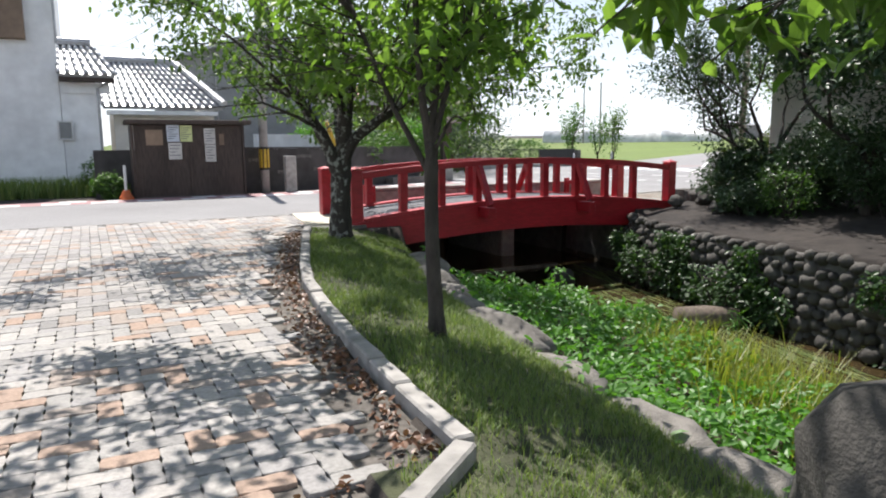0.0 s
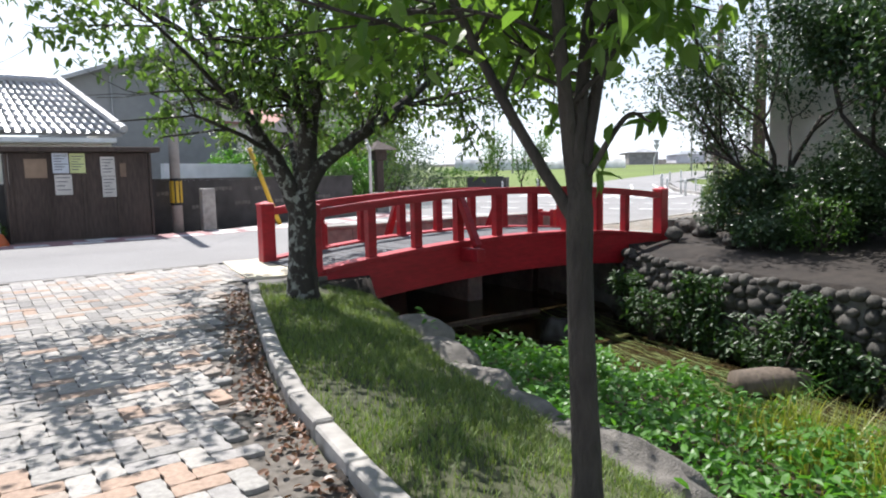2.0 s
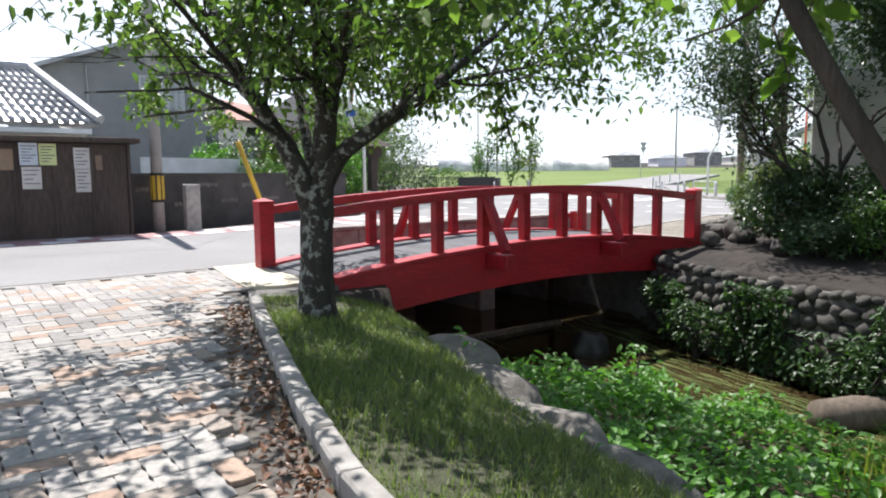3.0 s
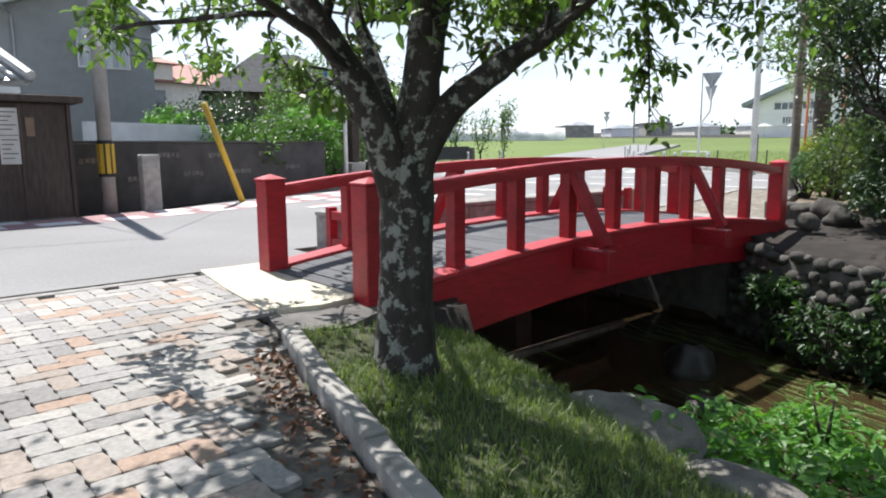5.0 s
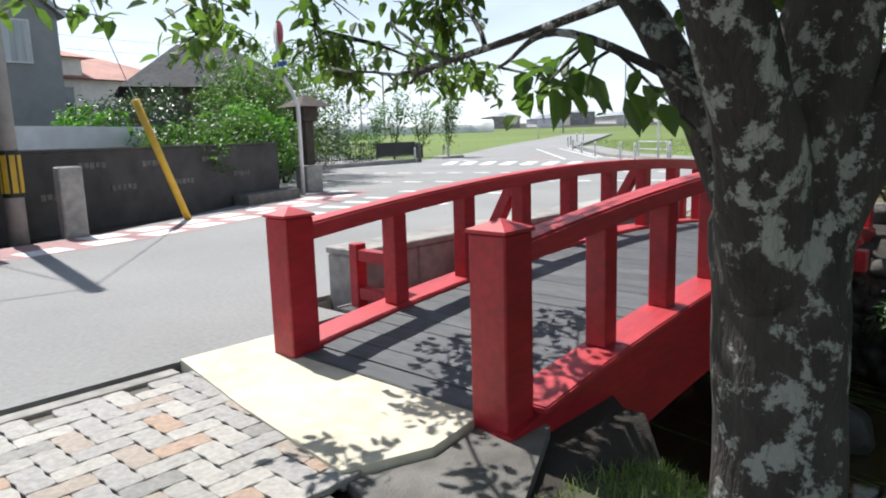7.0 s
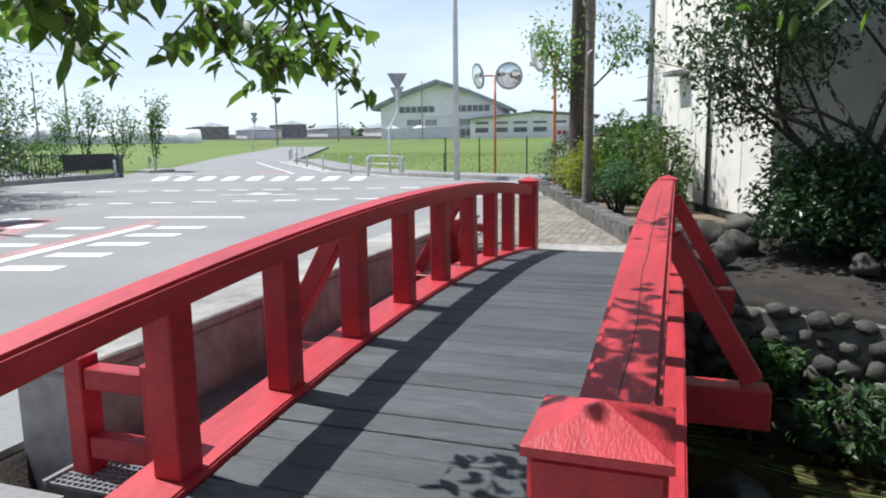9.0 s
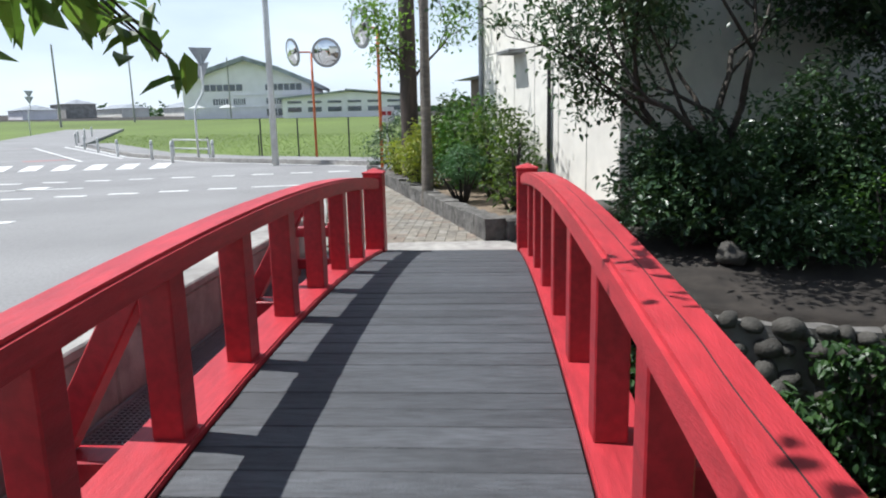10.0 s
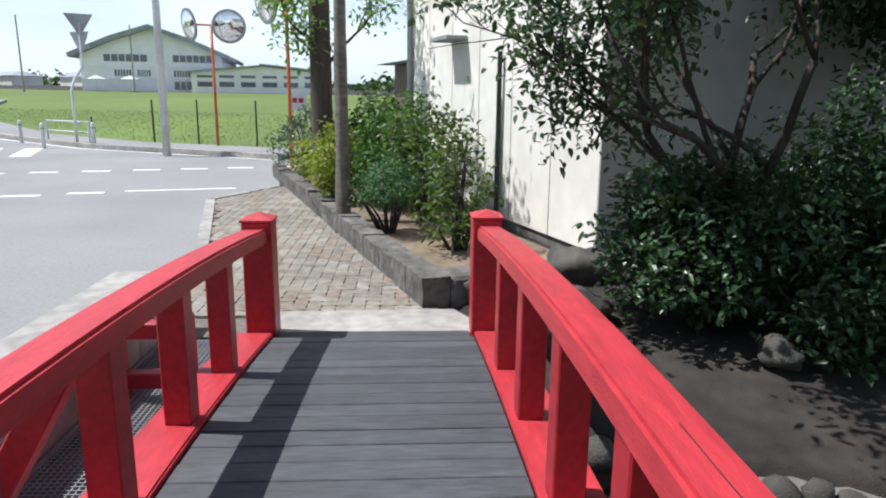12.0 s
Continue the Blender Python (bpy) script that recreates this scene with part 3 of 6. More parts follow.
bridge = thing("footbridge", (0, 0, 0), "red-painted arched wooden footbridge with grey plank deck", "bridge")
for s in (1, -1):
    dz = -0.022 if s > 0 else 0.0
    lo, hi = sorted((s * 0.80, s * 0.92))
    part("beam", arched(-0.12, LEN + 0.1, lo, hi, lambda x: sill_z(x) - 0.56, lambda x: sill_z(x) - 0.045), M_RED, bridge, "deep arched red side beam")
    lo, hi = sorted((s * 0.70, s * 0.945))
    part("sill", arched(0.1, LEN - 0.1, lo, hi, lambda x: sill_z(x) - 0.041, sill_z), M_REDCAP, bridge, "worn red edge board")
    lo, hi = sorted((s * 0.71, s * 0.865))
    rail = part("handrail", arched(0.09, LEN - 0.09, lo, hi, lambda x: rail_z(x) + dz - 0.105, lambda x: rail_z(x) + dz, bevel=0.014), M_REDCAP, bridge, "cracked red-painted handrail")
    for x in (0.0, LEN):
        bm = boxes(((x - 0.1, s * HALF - 0.1, -0.42 if s < 0 else 0.0), (x + 0.1, s * HALF + 0.1, 0.865 + dz)), bevel=0.008)
        post = part("post", bm, M_RED, bridge)
        bm = bmesh.new()
        base = [bm.verts.new((x + dx * 0.108, s * HALF + dy * 0.108, 0.867 + dz)) for dx, dy in ((-1, -1), (1, -1), (1, 1), (-1, 1))]
        mid = [bm.verts.new((v.co.x, v.co.y, 0.882 + dz)) for v in base]
        tip = bm.verts.new((x, s * HALF, 0.925 + dz))
        bm.faces.new(base[::-1])
        for k in range(4):
            bm.faces.new((base[k], base[(k + 1) % 4], mid[(k + 1) % 4], mid[k])), bm.faces.new((mid[k], mid[(k + 1) % 4], tip))
        part("post_cap", bm, M_REDCAP, post)
    for i in range(8):
        x = 0.845 + 0.729 * i
        part("baluster", boxes(((x - 0.062, s * 0.79 - 0.06, sill_z(x) - 0.005), (x + 0.062, s * 0.79 + 0.06, rail_z(x) + dz - 0.1)), bevel=0.006), M_RED, bridge)
        if i in (2, 5):
            bm = bmesh.new()
            top, foot = Vector((x, s * 0.86, rail_z(x) - 0.12)), Vector((x, s * 1.24, sill_z(x) - 0.06))
            mtx = Matrix.Translation((top + foot) / 2) @ (top - foot).to_track_quat("Z", "X").to_matrix().to_4x4()
            box(bm, (-0.05, -0.05, -(top - foot).length / 2), (0.05, 0.05, (top - foot).length / 2), 0.006, mtx)
            part("brace", bm, M_RED, bridge)
            a, c = sorted((s * 0.925, s * 1.32))
            part("outrigger", boxes(((x - 0.07, a, sill_z(x) - 0.28), (x + 0.07, c, sill_z(x) - 0.09)), bevel=0.008), M_RED, bridge)
# unseen sheet added below the planks to stop sun stripes through their gaps
part("underboard", arched(0.1, LEN - 0.1, -0.69, 0.69, lambda x: sill_z(x) - 0.10, lambda x: sill_z(x) - 0.078, bevel=0), M_DECK, bridge)
cr = part("crack", arched(0.25, 3.6, -0.7925, -0.7895, lambda x: rail_z(x) - 0.002, lambda x: rail_z(x) + 0.0006, 60, 0), M_BLACK, rail, "dark lengthwise crack")
for v in cr.data.vertices:
    v.co.y += 0.012 * noise.noise(Vector((v.co.x * 2.3, 1, 0)))
n = 44
for i in range(n):
    x0, x1 = 0.12 + (LEN - 0.24) * i / n, 0.12 + (LEN - 0.24) * (i + 1) / n - 0.006
    a, c = sill_z(x0) - 0.03 + random.uniform(-0.003, 0.003), sill_z(x1) - 0.03 + random.uniform(-0.003, 0.003)
    bm = bmesh.new()
    v = [bm.verts.new(p) for p in ((x0, -0.695, a - 0.04), (x1, -0.695, c - 0.04), (x1, 0.695, c - 0.04), (x0, 0.695, a - 0.04), (x0, -0.695, a), (x1, -0.695, c), (x1, 0.695, c), (x0, 0.695, a))]
    for f in ((3, 2, 1, 0), (4, 5, 6, 7), (0, 1, 5, 4), (1, 2, 6, 5), (2, 3, 7, 6), (3, 0, 4, 7)):
        bm.faces.new([v[k] for k in f])
    bmesh.ops.bevel(bm, geom=[e for e in bm.edges if e.verts[0].co.z > c - 0.02 and e.verts[1].co.z > c - 0.02], offset=0.004, segments=1, affect="EDGES")
    part("plank", bm, M_DECK, bridge)
for x in (0.05, LEN - 0.05):
    part("threshold", boxes(((x - 0.09, -0.675, -0.2), (x + 0.075, 0.675, 0.035)), bevel=0.006), M_DECK, bridge)


def guard_frame(at, turn):
    """A small red frame that closes the gap between bridge and parapet."""
    g = thing("guard_frame", at, "small red-painted wooden guard frame beside the footbridge", "guard frame", group="guard frames by the bridge", turn=turn)
    for y in (0.0, 0.38):
        part("upright", boxes(((-0.05, y, 0), (0.05, y + 0.09, 0.5)), bevel=0.006), M_RED, g)
    part("crossbar", boxes(((-0.04, 0.092, 0.37), (0.04, 0.378, 0.46)), bevel=0.006), M_RED, g)
    part("crossbar", boxes(((-0.04, 0.092, 0.08), (0.04, 0.378, 0.17)), bevel=0.006), M_RED, g)
    return g


guard_frame((1.0, 0.95, 0.0), 0)
guard_frame((5.95, 0.95, 0.0), 0)
grate = thing("grating", (0, 0, 0), "galvanised mesh grating over the gap beside the bridge", "grating")
bm = bmesh.new()
for i in range(200):
    box(bm, (0.85 + i * 0.0302, 0.93, 0.0), (0.8575 + i * 0.0302, 1.455, 0.014))
for j in range(17):
    box(bm, (0.85, 0.945 + j * 0.03, 0.003), (6.9, 0.952 + j * 0.03, 0.011))
part("mesh", bm, M_METAL_GREY, grate)
part("edge_bar", boxes(((0.84, 0.925, -0.01), (6.92, 0.945, 0.025))), M_METAL_GREY, grate)
part("edge_bar", boxes(((0.84, 1.44, -0.01), (6.92, 1.46, 0.025))), M_METAL_GREY, grate)

# ---- trees ----
def grow(bm, rng, start, way, length, radius, depth, tips, spread=0.7, lift=0.15, first=True):
    """A limb that bends, tapers and forks; tips collects where leaves sit."""
    pts, radii, p, d = [Vector(start)], [radius], Vector(start), Vector(way).normalized()
    n = 5
    for i in range(n):
        d = (d + Vector(rng.normal(0, 0.14, 3)) + Vector((0, 0, lift * 0.2))).normalized()
        d.z = max(d.z, -0.12)
        p = p + d * (length / n)
        pts.append(p.copy())
        radii.append(radius * (1 - 0.42 * (i + 1) / n))
        if depth <= 1:
            tips.append((p.copy(), d.copy()))
    if first:
        radii[0] *= 1.25
    tube(bm, pts, radii, 8 if depth > 1 else 4)
    if depth > 0:
        for k in range(3 if depth > 1 else 4):
            i = rng.integers(2, n + 1) if k else n
            a = d.orthogonal().normalized()
            a.rotate(Matrix.Rotation(rng.uniform(0, 6.28), 3, d))
            nd = (d + a * rng.uniform(0.5, 1.1) * spread * 1.3 + Vector((0, 0, lift))).normalized()
            grow(bm, rng, pts[i], nd, length * rng.uniform(0.55, 0.8), radii[i] * 0.75, depth - 1, tips, spread, lift, False)


def leafy(tips, per, reach, rng):
    out = []
    for p, d in tips:
        for _ in range(per):
            q = np.array(p) + rng.normal(0, reach, 3)
            out.append(q)
    return out


def add_crown(parent, name, spots, length, width, material, rng, droop=0.4, label=""):
    me = leaves(spots, length, width, rng, droop, name)
    me.materials.append(material)
    ob = new(name, me)
    ob.parent = parent
    if label:
        ob["label"] = label
    return ob


def clear_way(x, y):
    """Whether a place lies in the way of somebody walking on the path or over the bridge."""
    way = [(-4, -12), (-3.5, -8), (-2.9, -5), (-2.3, -2.6), (-1.2, -1), (-0.5, -0.6), (0.5, -0.3), (7, -0.2)]
    p = Vector((x, y))
    for a, c in zip(way, way[1:]):
        a, c = Vector(a), Vector(c)
        f = max(0, min(1, (p - a).dot(c - a) / (c - a).length_squared))
        if (p - a.lerp(c, f)).length < 0.75:
            return True
    return False


def tree(name, at, label, trunk, limbs, seed, leaf, per=5, reach=0.16, size=(0.10, 0.05), depth=2, spread=0.7, lift=0.1, bark=None, lo=None, sides=12):
    """trunk: points and radii up to the fork; limbs: (start, way, length, radius)."""
    rng = np.random.default_rng(seed)
    t = thing(name, at, label, "tree")
    bm = bmesh.new()
    pts = [Vector(p) for p, r in trunk]
    fine, rad = [], []
    for (p, r), (q, s) in zip(trunk, trunk[1:]):
        for k in range(4):
            f = k / 4
            fine.append(Vector(p).lerp(Vector(q), f)), rad.append(r + (s - r) * f)
    fine.append(pts[-1]), rad.append(trunk[-1][1])
    tube(bm, fine, rad, sides)
    for v in bm.verts:
        v.co += Vector((noise.noise(v.co * 6), noise.noise(v.co * 6 + Vector((9, 0, 0))), 0)) * trunk[0][1] * 0.13
    part("trunk", bm, bark or M_BARK, t, smooth=True)
    tips = []
    for start, way, length, radius in limbs:
        bm = bmesh.new()
        grow(bm, rng, start, way, length, radius, depth, tips, spread, lift)
        part("limb", bm, bark or M_BARK, t, smooth=True)
    spots = leafy(tips, per, reach, rng)
    base = np.array(at)
    if lo is not None:
        spots = [s for s in spots if s[2] > lo - (0.32 if s[0] > 0.6 and s[1] < 1.0 and lo < 1.7 else 0) and not (s[2] < 2.15 and clear_way(*(base + s)[:2]))]
    add_crown(t, "crown", spots, *size, leaf, rng)
    return t


def smooth_line(pts, n=5):
    """A Catmull-Rom line through the points."""
    p = [Vector(q) for q in pts]
    p = [p[0] * 2 - p[1]] + p + [p[-1] * 2 - p[-2]]
    out = []
    for a, c, d, e in zip(p, p[1:], p[2:], p[3:]):
        for k in range(n):
            f = k / n
            out.append(0.5 * (2 * c + (d - a) * f + (2 * a - 5 * c + 4 * d - e) * f * f + (3 * c - a - 3 * d + e) * f ** 3))
    return out + [p[-2]]


def limbed_tree(name, at, label, trunk, limbs, twigs, seed, leaf, bark, size, shoots=7, reach=0.9, per=5, floor_z=1.7, depth=2, knots=0.1, shoot_from=0.4):
    """A tree whose trunk and main limbs follow given lines; shoots fork off the limbs, and hanging twigs carry leaves.

    trunk: points and radii; limbs: points, first and last radius; twigs: points, number of leaves. Lines are in world metres."""
    rng = np.random.default_rng(seed)
    t = thing(name, at, label, "tree")
    o = Vector(at)
    bm = bmesh.new()
    line = smooth_line([p for p, r in trunk], 6)
    rad = [float(r) for r in np.interp(np.linspace(0, len(trunk) - 1, len(line)), range(len(trunk)), [r for p, r in trunk])]
    tube(bm, [p - o for p in line], rad, 28)
    for v in bm.verts:
        q = v.co * 5
        v.co += Vector((noise.noise(q), noise.noise(q + Vector((9, 0, 0))), 0)) * trunk[1][1] * knots + Vector((noise.noise(q * 4), noise.noise(q * 4 + Vector((9, 0, 0))), 0)) * trunk[1][1] * knots * 0.35
    part("trunk", bm, bark, t, smooth=True)
    tips = []
    for pts, r0, r1 in limbs:
        line = smooth_line(pts, 6)
        n = len(line)
        bm = bmesh.new()
        rad = [r0 + (r1 - r0) * (i / (n - 1)) ** 0.8 for i in range(n)]
        tube(bm, [p - o for p in line], rad, 16)
        for v in bm.verts:
            q = v.co * 8
            v.co += Vector((noise.noise(q), noise.noise(q + Vector((9, 0, 0))), noise.noise(q + Vector((0, 9, 0))))) * r0 * 0.14
        for k in range(shoots):
            f = shoot_from + (1 - shoot_from) * (k + rng.uniform(0, 0.8)) / shoots
            i = min(int(f * (n - 1)), n - 1)
            d = (line[min(i + 1, n - 1)] - line[max(i - 1, 0)]).normalized()
            side = d.orthogonal().normalized()
            side.rotate(Matrix.Rotation(rng.uniform(0, 6.28), 3, d))
            way = d * 0.55 + side * 0.9 + Vector((0, 0, 0.12))
            grow(bm, rng, line[i] - o, way, reach * float(rng.uniform(0.6, 1.2)), max(rad[i] * 0.4, 0.01), depth - 1, tips, 0.75, 0.06, False)
        grow(bm, rng, line[-1] - o, line[-1] - line[-2], reach, r1, depth, tips, 0.7, 0.05, False)
        part("limb", bm, bark, t, smooth=True)
    spots = [s for s in leafy(tips, per, 0.12, rng) if s[2] + o.z > floor_z + 0.25 * noise.noise(Vector((s[0] * 1.3, s[1] * 1.3, 3))) and not (s[2] + o.z < 2.1 and clear_way(s[0] + o.x, s[1] + o.y))]
    for pts, count in twigs:
        line = smooth_line(pts, 8)
        n = len(line)
        bm = bmesh.new()
        tube(bm, [p - o for p in line], [0.016 - 0.012 * i / (n - 1) for i in range(n)], 6)
        for k in range(count // 9):
            i = rng.integers(n // 3, n)
            a = rng.uniform(0, 6.28)
            end = line[i] + Vector((math.cos(a) * 0.22, math.sin(a) * 0.22, rng.uniform(-0.2, 0.03)))
            tube(bm, [line[i] - o, end - o], [0.005, 0.002], 4)
            for _ in range(9):
                q = line[i].lerp(end, rng.uniform(0.15, 1.05)) + Vector(rng.normal(0, 0.03, 3))
                spots.append(np.array(q - o))
        part("twig", bm, bark, t, smooth=True)
    add_crown(t, "crown", spots, *size, leaf, rng, 0.55)
    return t


limbed_tree("cherry_tree", (-0.73, -2.13, -0.1), "old cherry tree with lichen-spotted trunk beside the footbridge",
            [((-0.72, -2.13, -0.12), 0.22), ((-0.72, -2.13, 0.1), 0.16), ((-0.71, -2.13, 0.5), 0.14), ((-0.69, -2.11, 0.85), 0.143), ((-0.68, -2.1, 1.06), 0.145), ((-0.66, -2.11, 1.26), 0.09)],
            [([(-0.74, -2.1, 0.92), (-0.9, -2.1, 1.33), (-1.1, -2.01, 1.7), (-1.22, -1.68, 2.1), (-1.28, -1.41, 2.62)], 0.1, 0.045),
             ([(-1.26, -1.5, 2.45), (-1.7, -1.25, 2.85), (-2.4, -1.2, 3.2), (-3.0, -1.4, 3.4)], 0.04, 0.015),
             ([(0.3, -2.5, 1.95), (0.9, -2.75, 2.1), (1.7, -2.9, 2.25)], 0.025, 0.01), ([(0.1, -2.5, 1.84), (0.35, -1.9, 2.15), (0.9, -1.2, 2.35)], 0.03, 0.012),
             ([(-0.67, -2.1, 0.95), (-0.63, -2.16, 1.43), (-0.62, -2.26, 1.83), (-0.58, -2.4, 2.14), (-0.42, -2.49, 2.55)], 0.125, 0.06),
             ([(-0.69, -2.14, 1.0), (-0.53, -2.27, 1.34), (-0.25, -2.43, 1.58), (0.12, -2.52, 1.84), (0.55, -2.48, 2.13), (1.05, -2.38, 2.45)], 0.095, 0.03),
             ([(-0.64, -2.02, 1.05), (-0.6, -1.75, 1.55), (-0.45, -1.3, 2.0), (-0.2, -0.8, 2.35)], 0.06, 0.025),
             ([(-1.02, -2.07, 1.56), (-1.35, -2.2, 1.9), (-1.75, -2.5, 2.2)], 0.04, 0.02),
             ([(-0.6, -2.3, 1.86), (-0.75, -2.75, 2.15), (-1.0, -3.3, 2.4)], 0.045, 0.02)],
            [([(0.75, -2.45, 2.25), (1.2, -2.28, 2.1), (1.55, -2.1, 1.65), (1.92, -1.88, 1.3)], 150), ([(1.0, -2.38, 2.2), (1.5, -2.1, 1.95), (2.0, -1.9, 1.62)], 110),
             ([(-0.45, -1.3, 2.05), (0.1, -0.4, 1.98), (0.7, 0.15, 1.83), (1.35, 0.45, 1.68)], 330), ([(-0.6, -1.2, 2.1), (-0.45, -0.2, 2.02), (0.1, 0.5, 1.8), (0.6, 0.9, 1.68)], 290),
             ([(-1.1, -1.9, 2.1), (-1.05, -0.8, 2.2), (-0.8, 0.1, 1.95), (-0.5, 0.6, 1.8)], 250), ([(-1.2, -2.1, 1.95), (-1.6, -1.4, 2.05), (-1.55, -0.3, 1.98), (-1.3, 0.3, 1.8)], 210),
             ([(0.1, 0.5, 1.86), (0.6, 0.55, 1.82), (1.05, 0.62, 1.74)], 110), ([(-0.3, -2.4, 1.6), (0.05, -2.0, 1.75), (0.3, -1.5, 1.62)], 50), ([(-0.8, -2.15, 1.25), (-0.9, -1.7, 1.5), (-0.85, -1.45, 1.45)], 45)],
            11, M_LEAF, M_LICHEN, (0.092, 0.047), shoots=8, reach=0.95, per=8, floor_z=1.68)
limbed_tree("young_tree", (-1.66, -7.0, -0.15), "slender young cherry tree growing in the grass strip",
            [((-1.66, -7.0, -0.17), 0.075), ((-1.67, -7.0, 0.05), 0.058), ((-1.69, -7.0, 0.4), 0.052), ((-1.69, -6.98, 0.8), 0.05), ((-1.68, -6.97, 1.08), 0.05), ((-1.67, -6.96, 1.25), 0.03)],
            [([(-1.68, -6.98, 1.0), (-1.77, -6.84, 1.27), (-1.88, -6.72, 1.56), (-1.97, -6.58, 1.9), (-2.06, -6.45, 2.25)], 0.026, 0.015),
             ([(-1.68, -6.97, 1.0), (-1.69, -6.93, 1.31), (-1.73, -6.93, 1.6), (-1.75, -6.92, 1.9), (-1.74, -6.86, 2.3)], 0.034, 0.02),
             ([(-1.67, -6.97, 1.0), (-1.67, -6.95, 1.31), (-1.62, -6.93, 1.6), (-1.57, -6.93, 1.91), (-1.52, -6.98, 2.3)], 0.034, 0.02),
             ([(-1.66, -6.97, 1.02), (-1.64, -6.97, 1.31), (-1.55, -6.95, 1.6), (-1.46, -6.97, 1.89), (-1.37, -7.05, 2.25)], 0.03, 0.018),
             ([(-1.74, -6.88, 2.25), (-2.2, -7.0, 2.85), (-3.0, -7.1, 3.4), (-3.7, -7.2, 3.7)], 0.022, 0.01), ([(-2.05, -6.46, 2.2), (-2.6, -6.2, 2.8), (-3.4, -6.0, 3.3), (-4.2, -5.8, 3.5)], 0.02, 0.01), ([(-2.05, -6.46, 2.2), (-2.3, -5.9, 2.75), (-2.9, -5.4, 3.1)], 0.02, 0.01),
             ([(-1.4, -7.04, 2.2), (-1.8, -7.8, 2.9), (-2.3, -8.3, 3.3)], 0.02, 0.01)],
            [([(-1.72, -6.9, 1.62), (-1.5, -6.6, 1.75), (-1.2, -6.35, 1.62)], 60), ([(-1.95, -6.6, 1.85), (-2.0, -6.2, 1.9), (-1.9, -5.8, 1.78)], 60), ([(-1.66, -6.98, 1.2), (-1.58, -7.1, 1.42), (-1.5, -7.15, 1.4)], 18),
             ([(-1.46, -6.97, 1.85), (-1.0, -6.9, 1.95), (-0.55, -6.7, 1.75)], 70)],
            5, M_LEAF2, M_BARK, (0.105, 0.056), shoots=5, reach=0.8, per=5, floor_z=1.62, knots=0.06)
limbed_tree("overhanging_tree", (-0.55, -11.1, -0.2), "leafy cherry tree overhanging the riverside path",
            [((-0.55, -11.1, -0.2), 0.14), ((-0.55, -11.1, 0.8), 0.11), ((-0.55, -11.1, 1.8), 0.1), ((-0.55, -11.1, 2.2), 0.06)],
            [([(-0.55, -11.1, 2.0), (-0.8, -10.4, 2.3), (-0.9, -9.7, 2.5)], 0.05, 0.025), ([(-0.55, -11.1, 2.0), (-1.1, -10.8, 2.3), (-1.8, -10.6, 2.55)], 0.05, 0.025), ([(-0.55, -11.1, 2.0), (-0.1, -10.5, 2.3), (0.3, -9.9, 2.5)], 0.05, 0.025), ([(-0.55, -11.1, 2.0), (-0.8, -11.7, 2.5), (-1.2, -12.4, 2.9)], 0.05, 0.025)],
            [([(-0.9, -10.8, 2.1), (-1.5, -10.5, 1.95), (-2.1, -10.05, 1.78), (-2.5, -9.82, 1.66)], 150), ([(-0.9, -10.8, 2.0), (-1.4, -10.5, 1.85), (-1.95, -10.15, 1.68), (-2.2, -9.95, 1.6)], 130), ([(-0.8, -10.7, 2.0), (-1.2, -10.3, 1.8), (-1.6, -9.9, 1.72)], 110)],
            8, M_LEAF2, M_BARK, (0.115, 0.062), shoots=5, reach=0.8, per=7, floor_z=2.05)

# ---- houses, walls and street furniture ----
def slab(bm, p, q, r, s, thick):
    """A sloping board over four corners."""
    top = [Vector(c) for c in (p, q, r, s)]
    nrm = (top[1] - top[0]).cross(top[3] - top[0]).normalized() * thick
    a, c = [bm.verts.new(v) for v in top], [bm.verts.new(v - nrm) for v in top]
    bm.faces.new(a), bm.faces.new(c[::-1])
    for k in range(4):
        bm.faces.new((c[k], c[(k + 1) % 4], a[(k + 1) % 4], a[k]))
    bmesh.ops.recalc_face_normals(bm, faces=bm.faces)
    return bm


def tiled_roof(parent, e0, e1, r0, r1, rows, cols, material):
    """Roof slope with eave e0-e1 and ridge r0-r1: a board, and rounded tile columns with stepped rows on it."""
    e0, e1, r0, r1 = (Vector(v) for v in (e0, e1, r0, r1))
    roof = part("roof", slab(bmesh.new(), e0, e1, r1, r0, 0.1), material, parent)
    nrm = (e1 - e0).cross(r0 - e0).normalized()
    bm = bmesh.new()
    for i in range(cols + 1):
        f = i / cols
        a, c = e0.lerp(e1, f), r0.lerp(r1, f)
        for k in range(rows):
            p, q = a.lerp(c, k / rows), a.lerp(c, (k + 1) / rows + 0.01)
            tube(bm, [p + nrm * 0.045, q + nrm * 0.02], [0.062, 0.055], 6, True)
    part("roof_tiles", bm, material, roof, smooth=True)
    bm = bmesh.new()
    tube(bm, [r0 + nrm * 0.1, r1 + nrm * 0.1], 0.13, 8)
    part("ridge", bm, material, roof)
    return roof


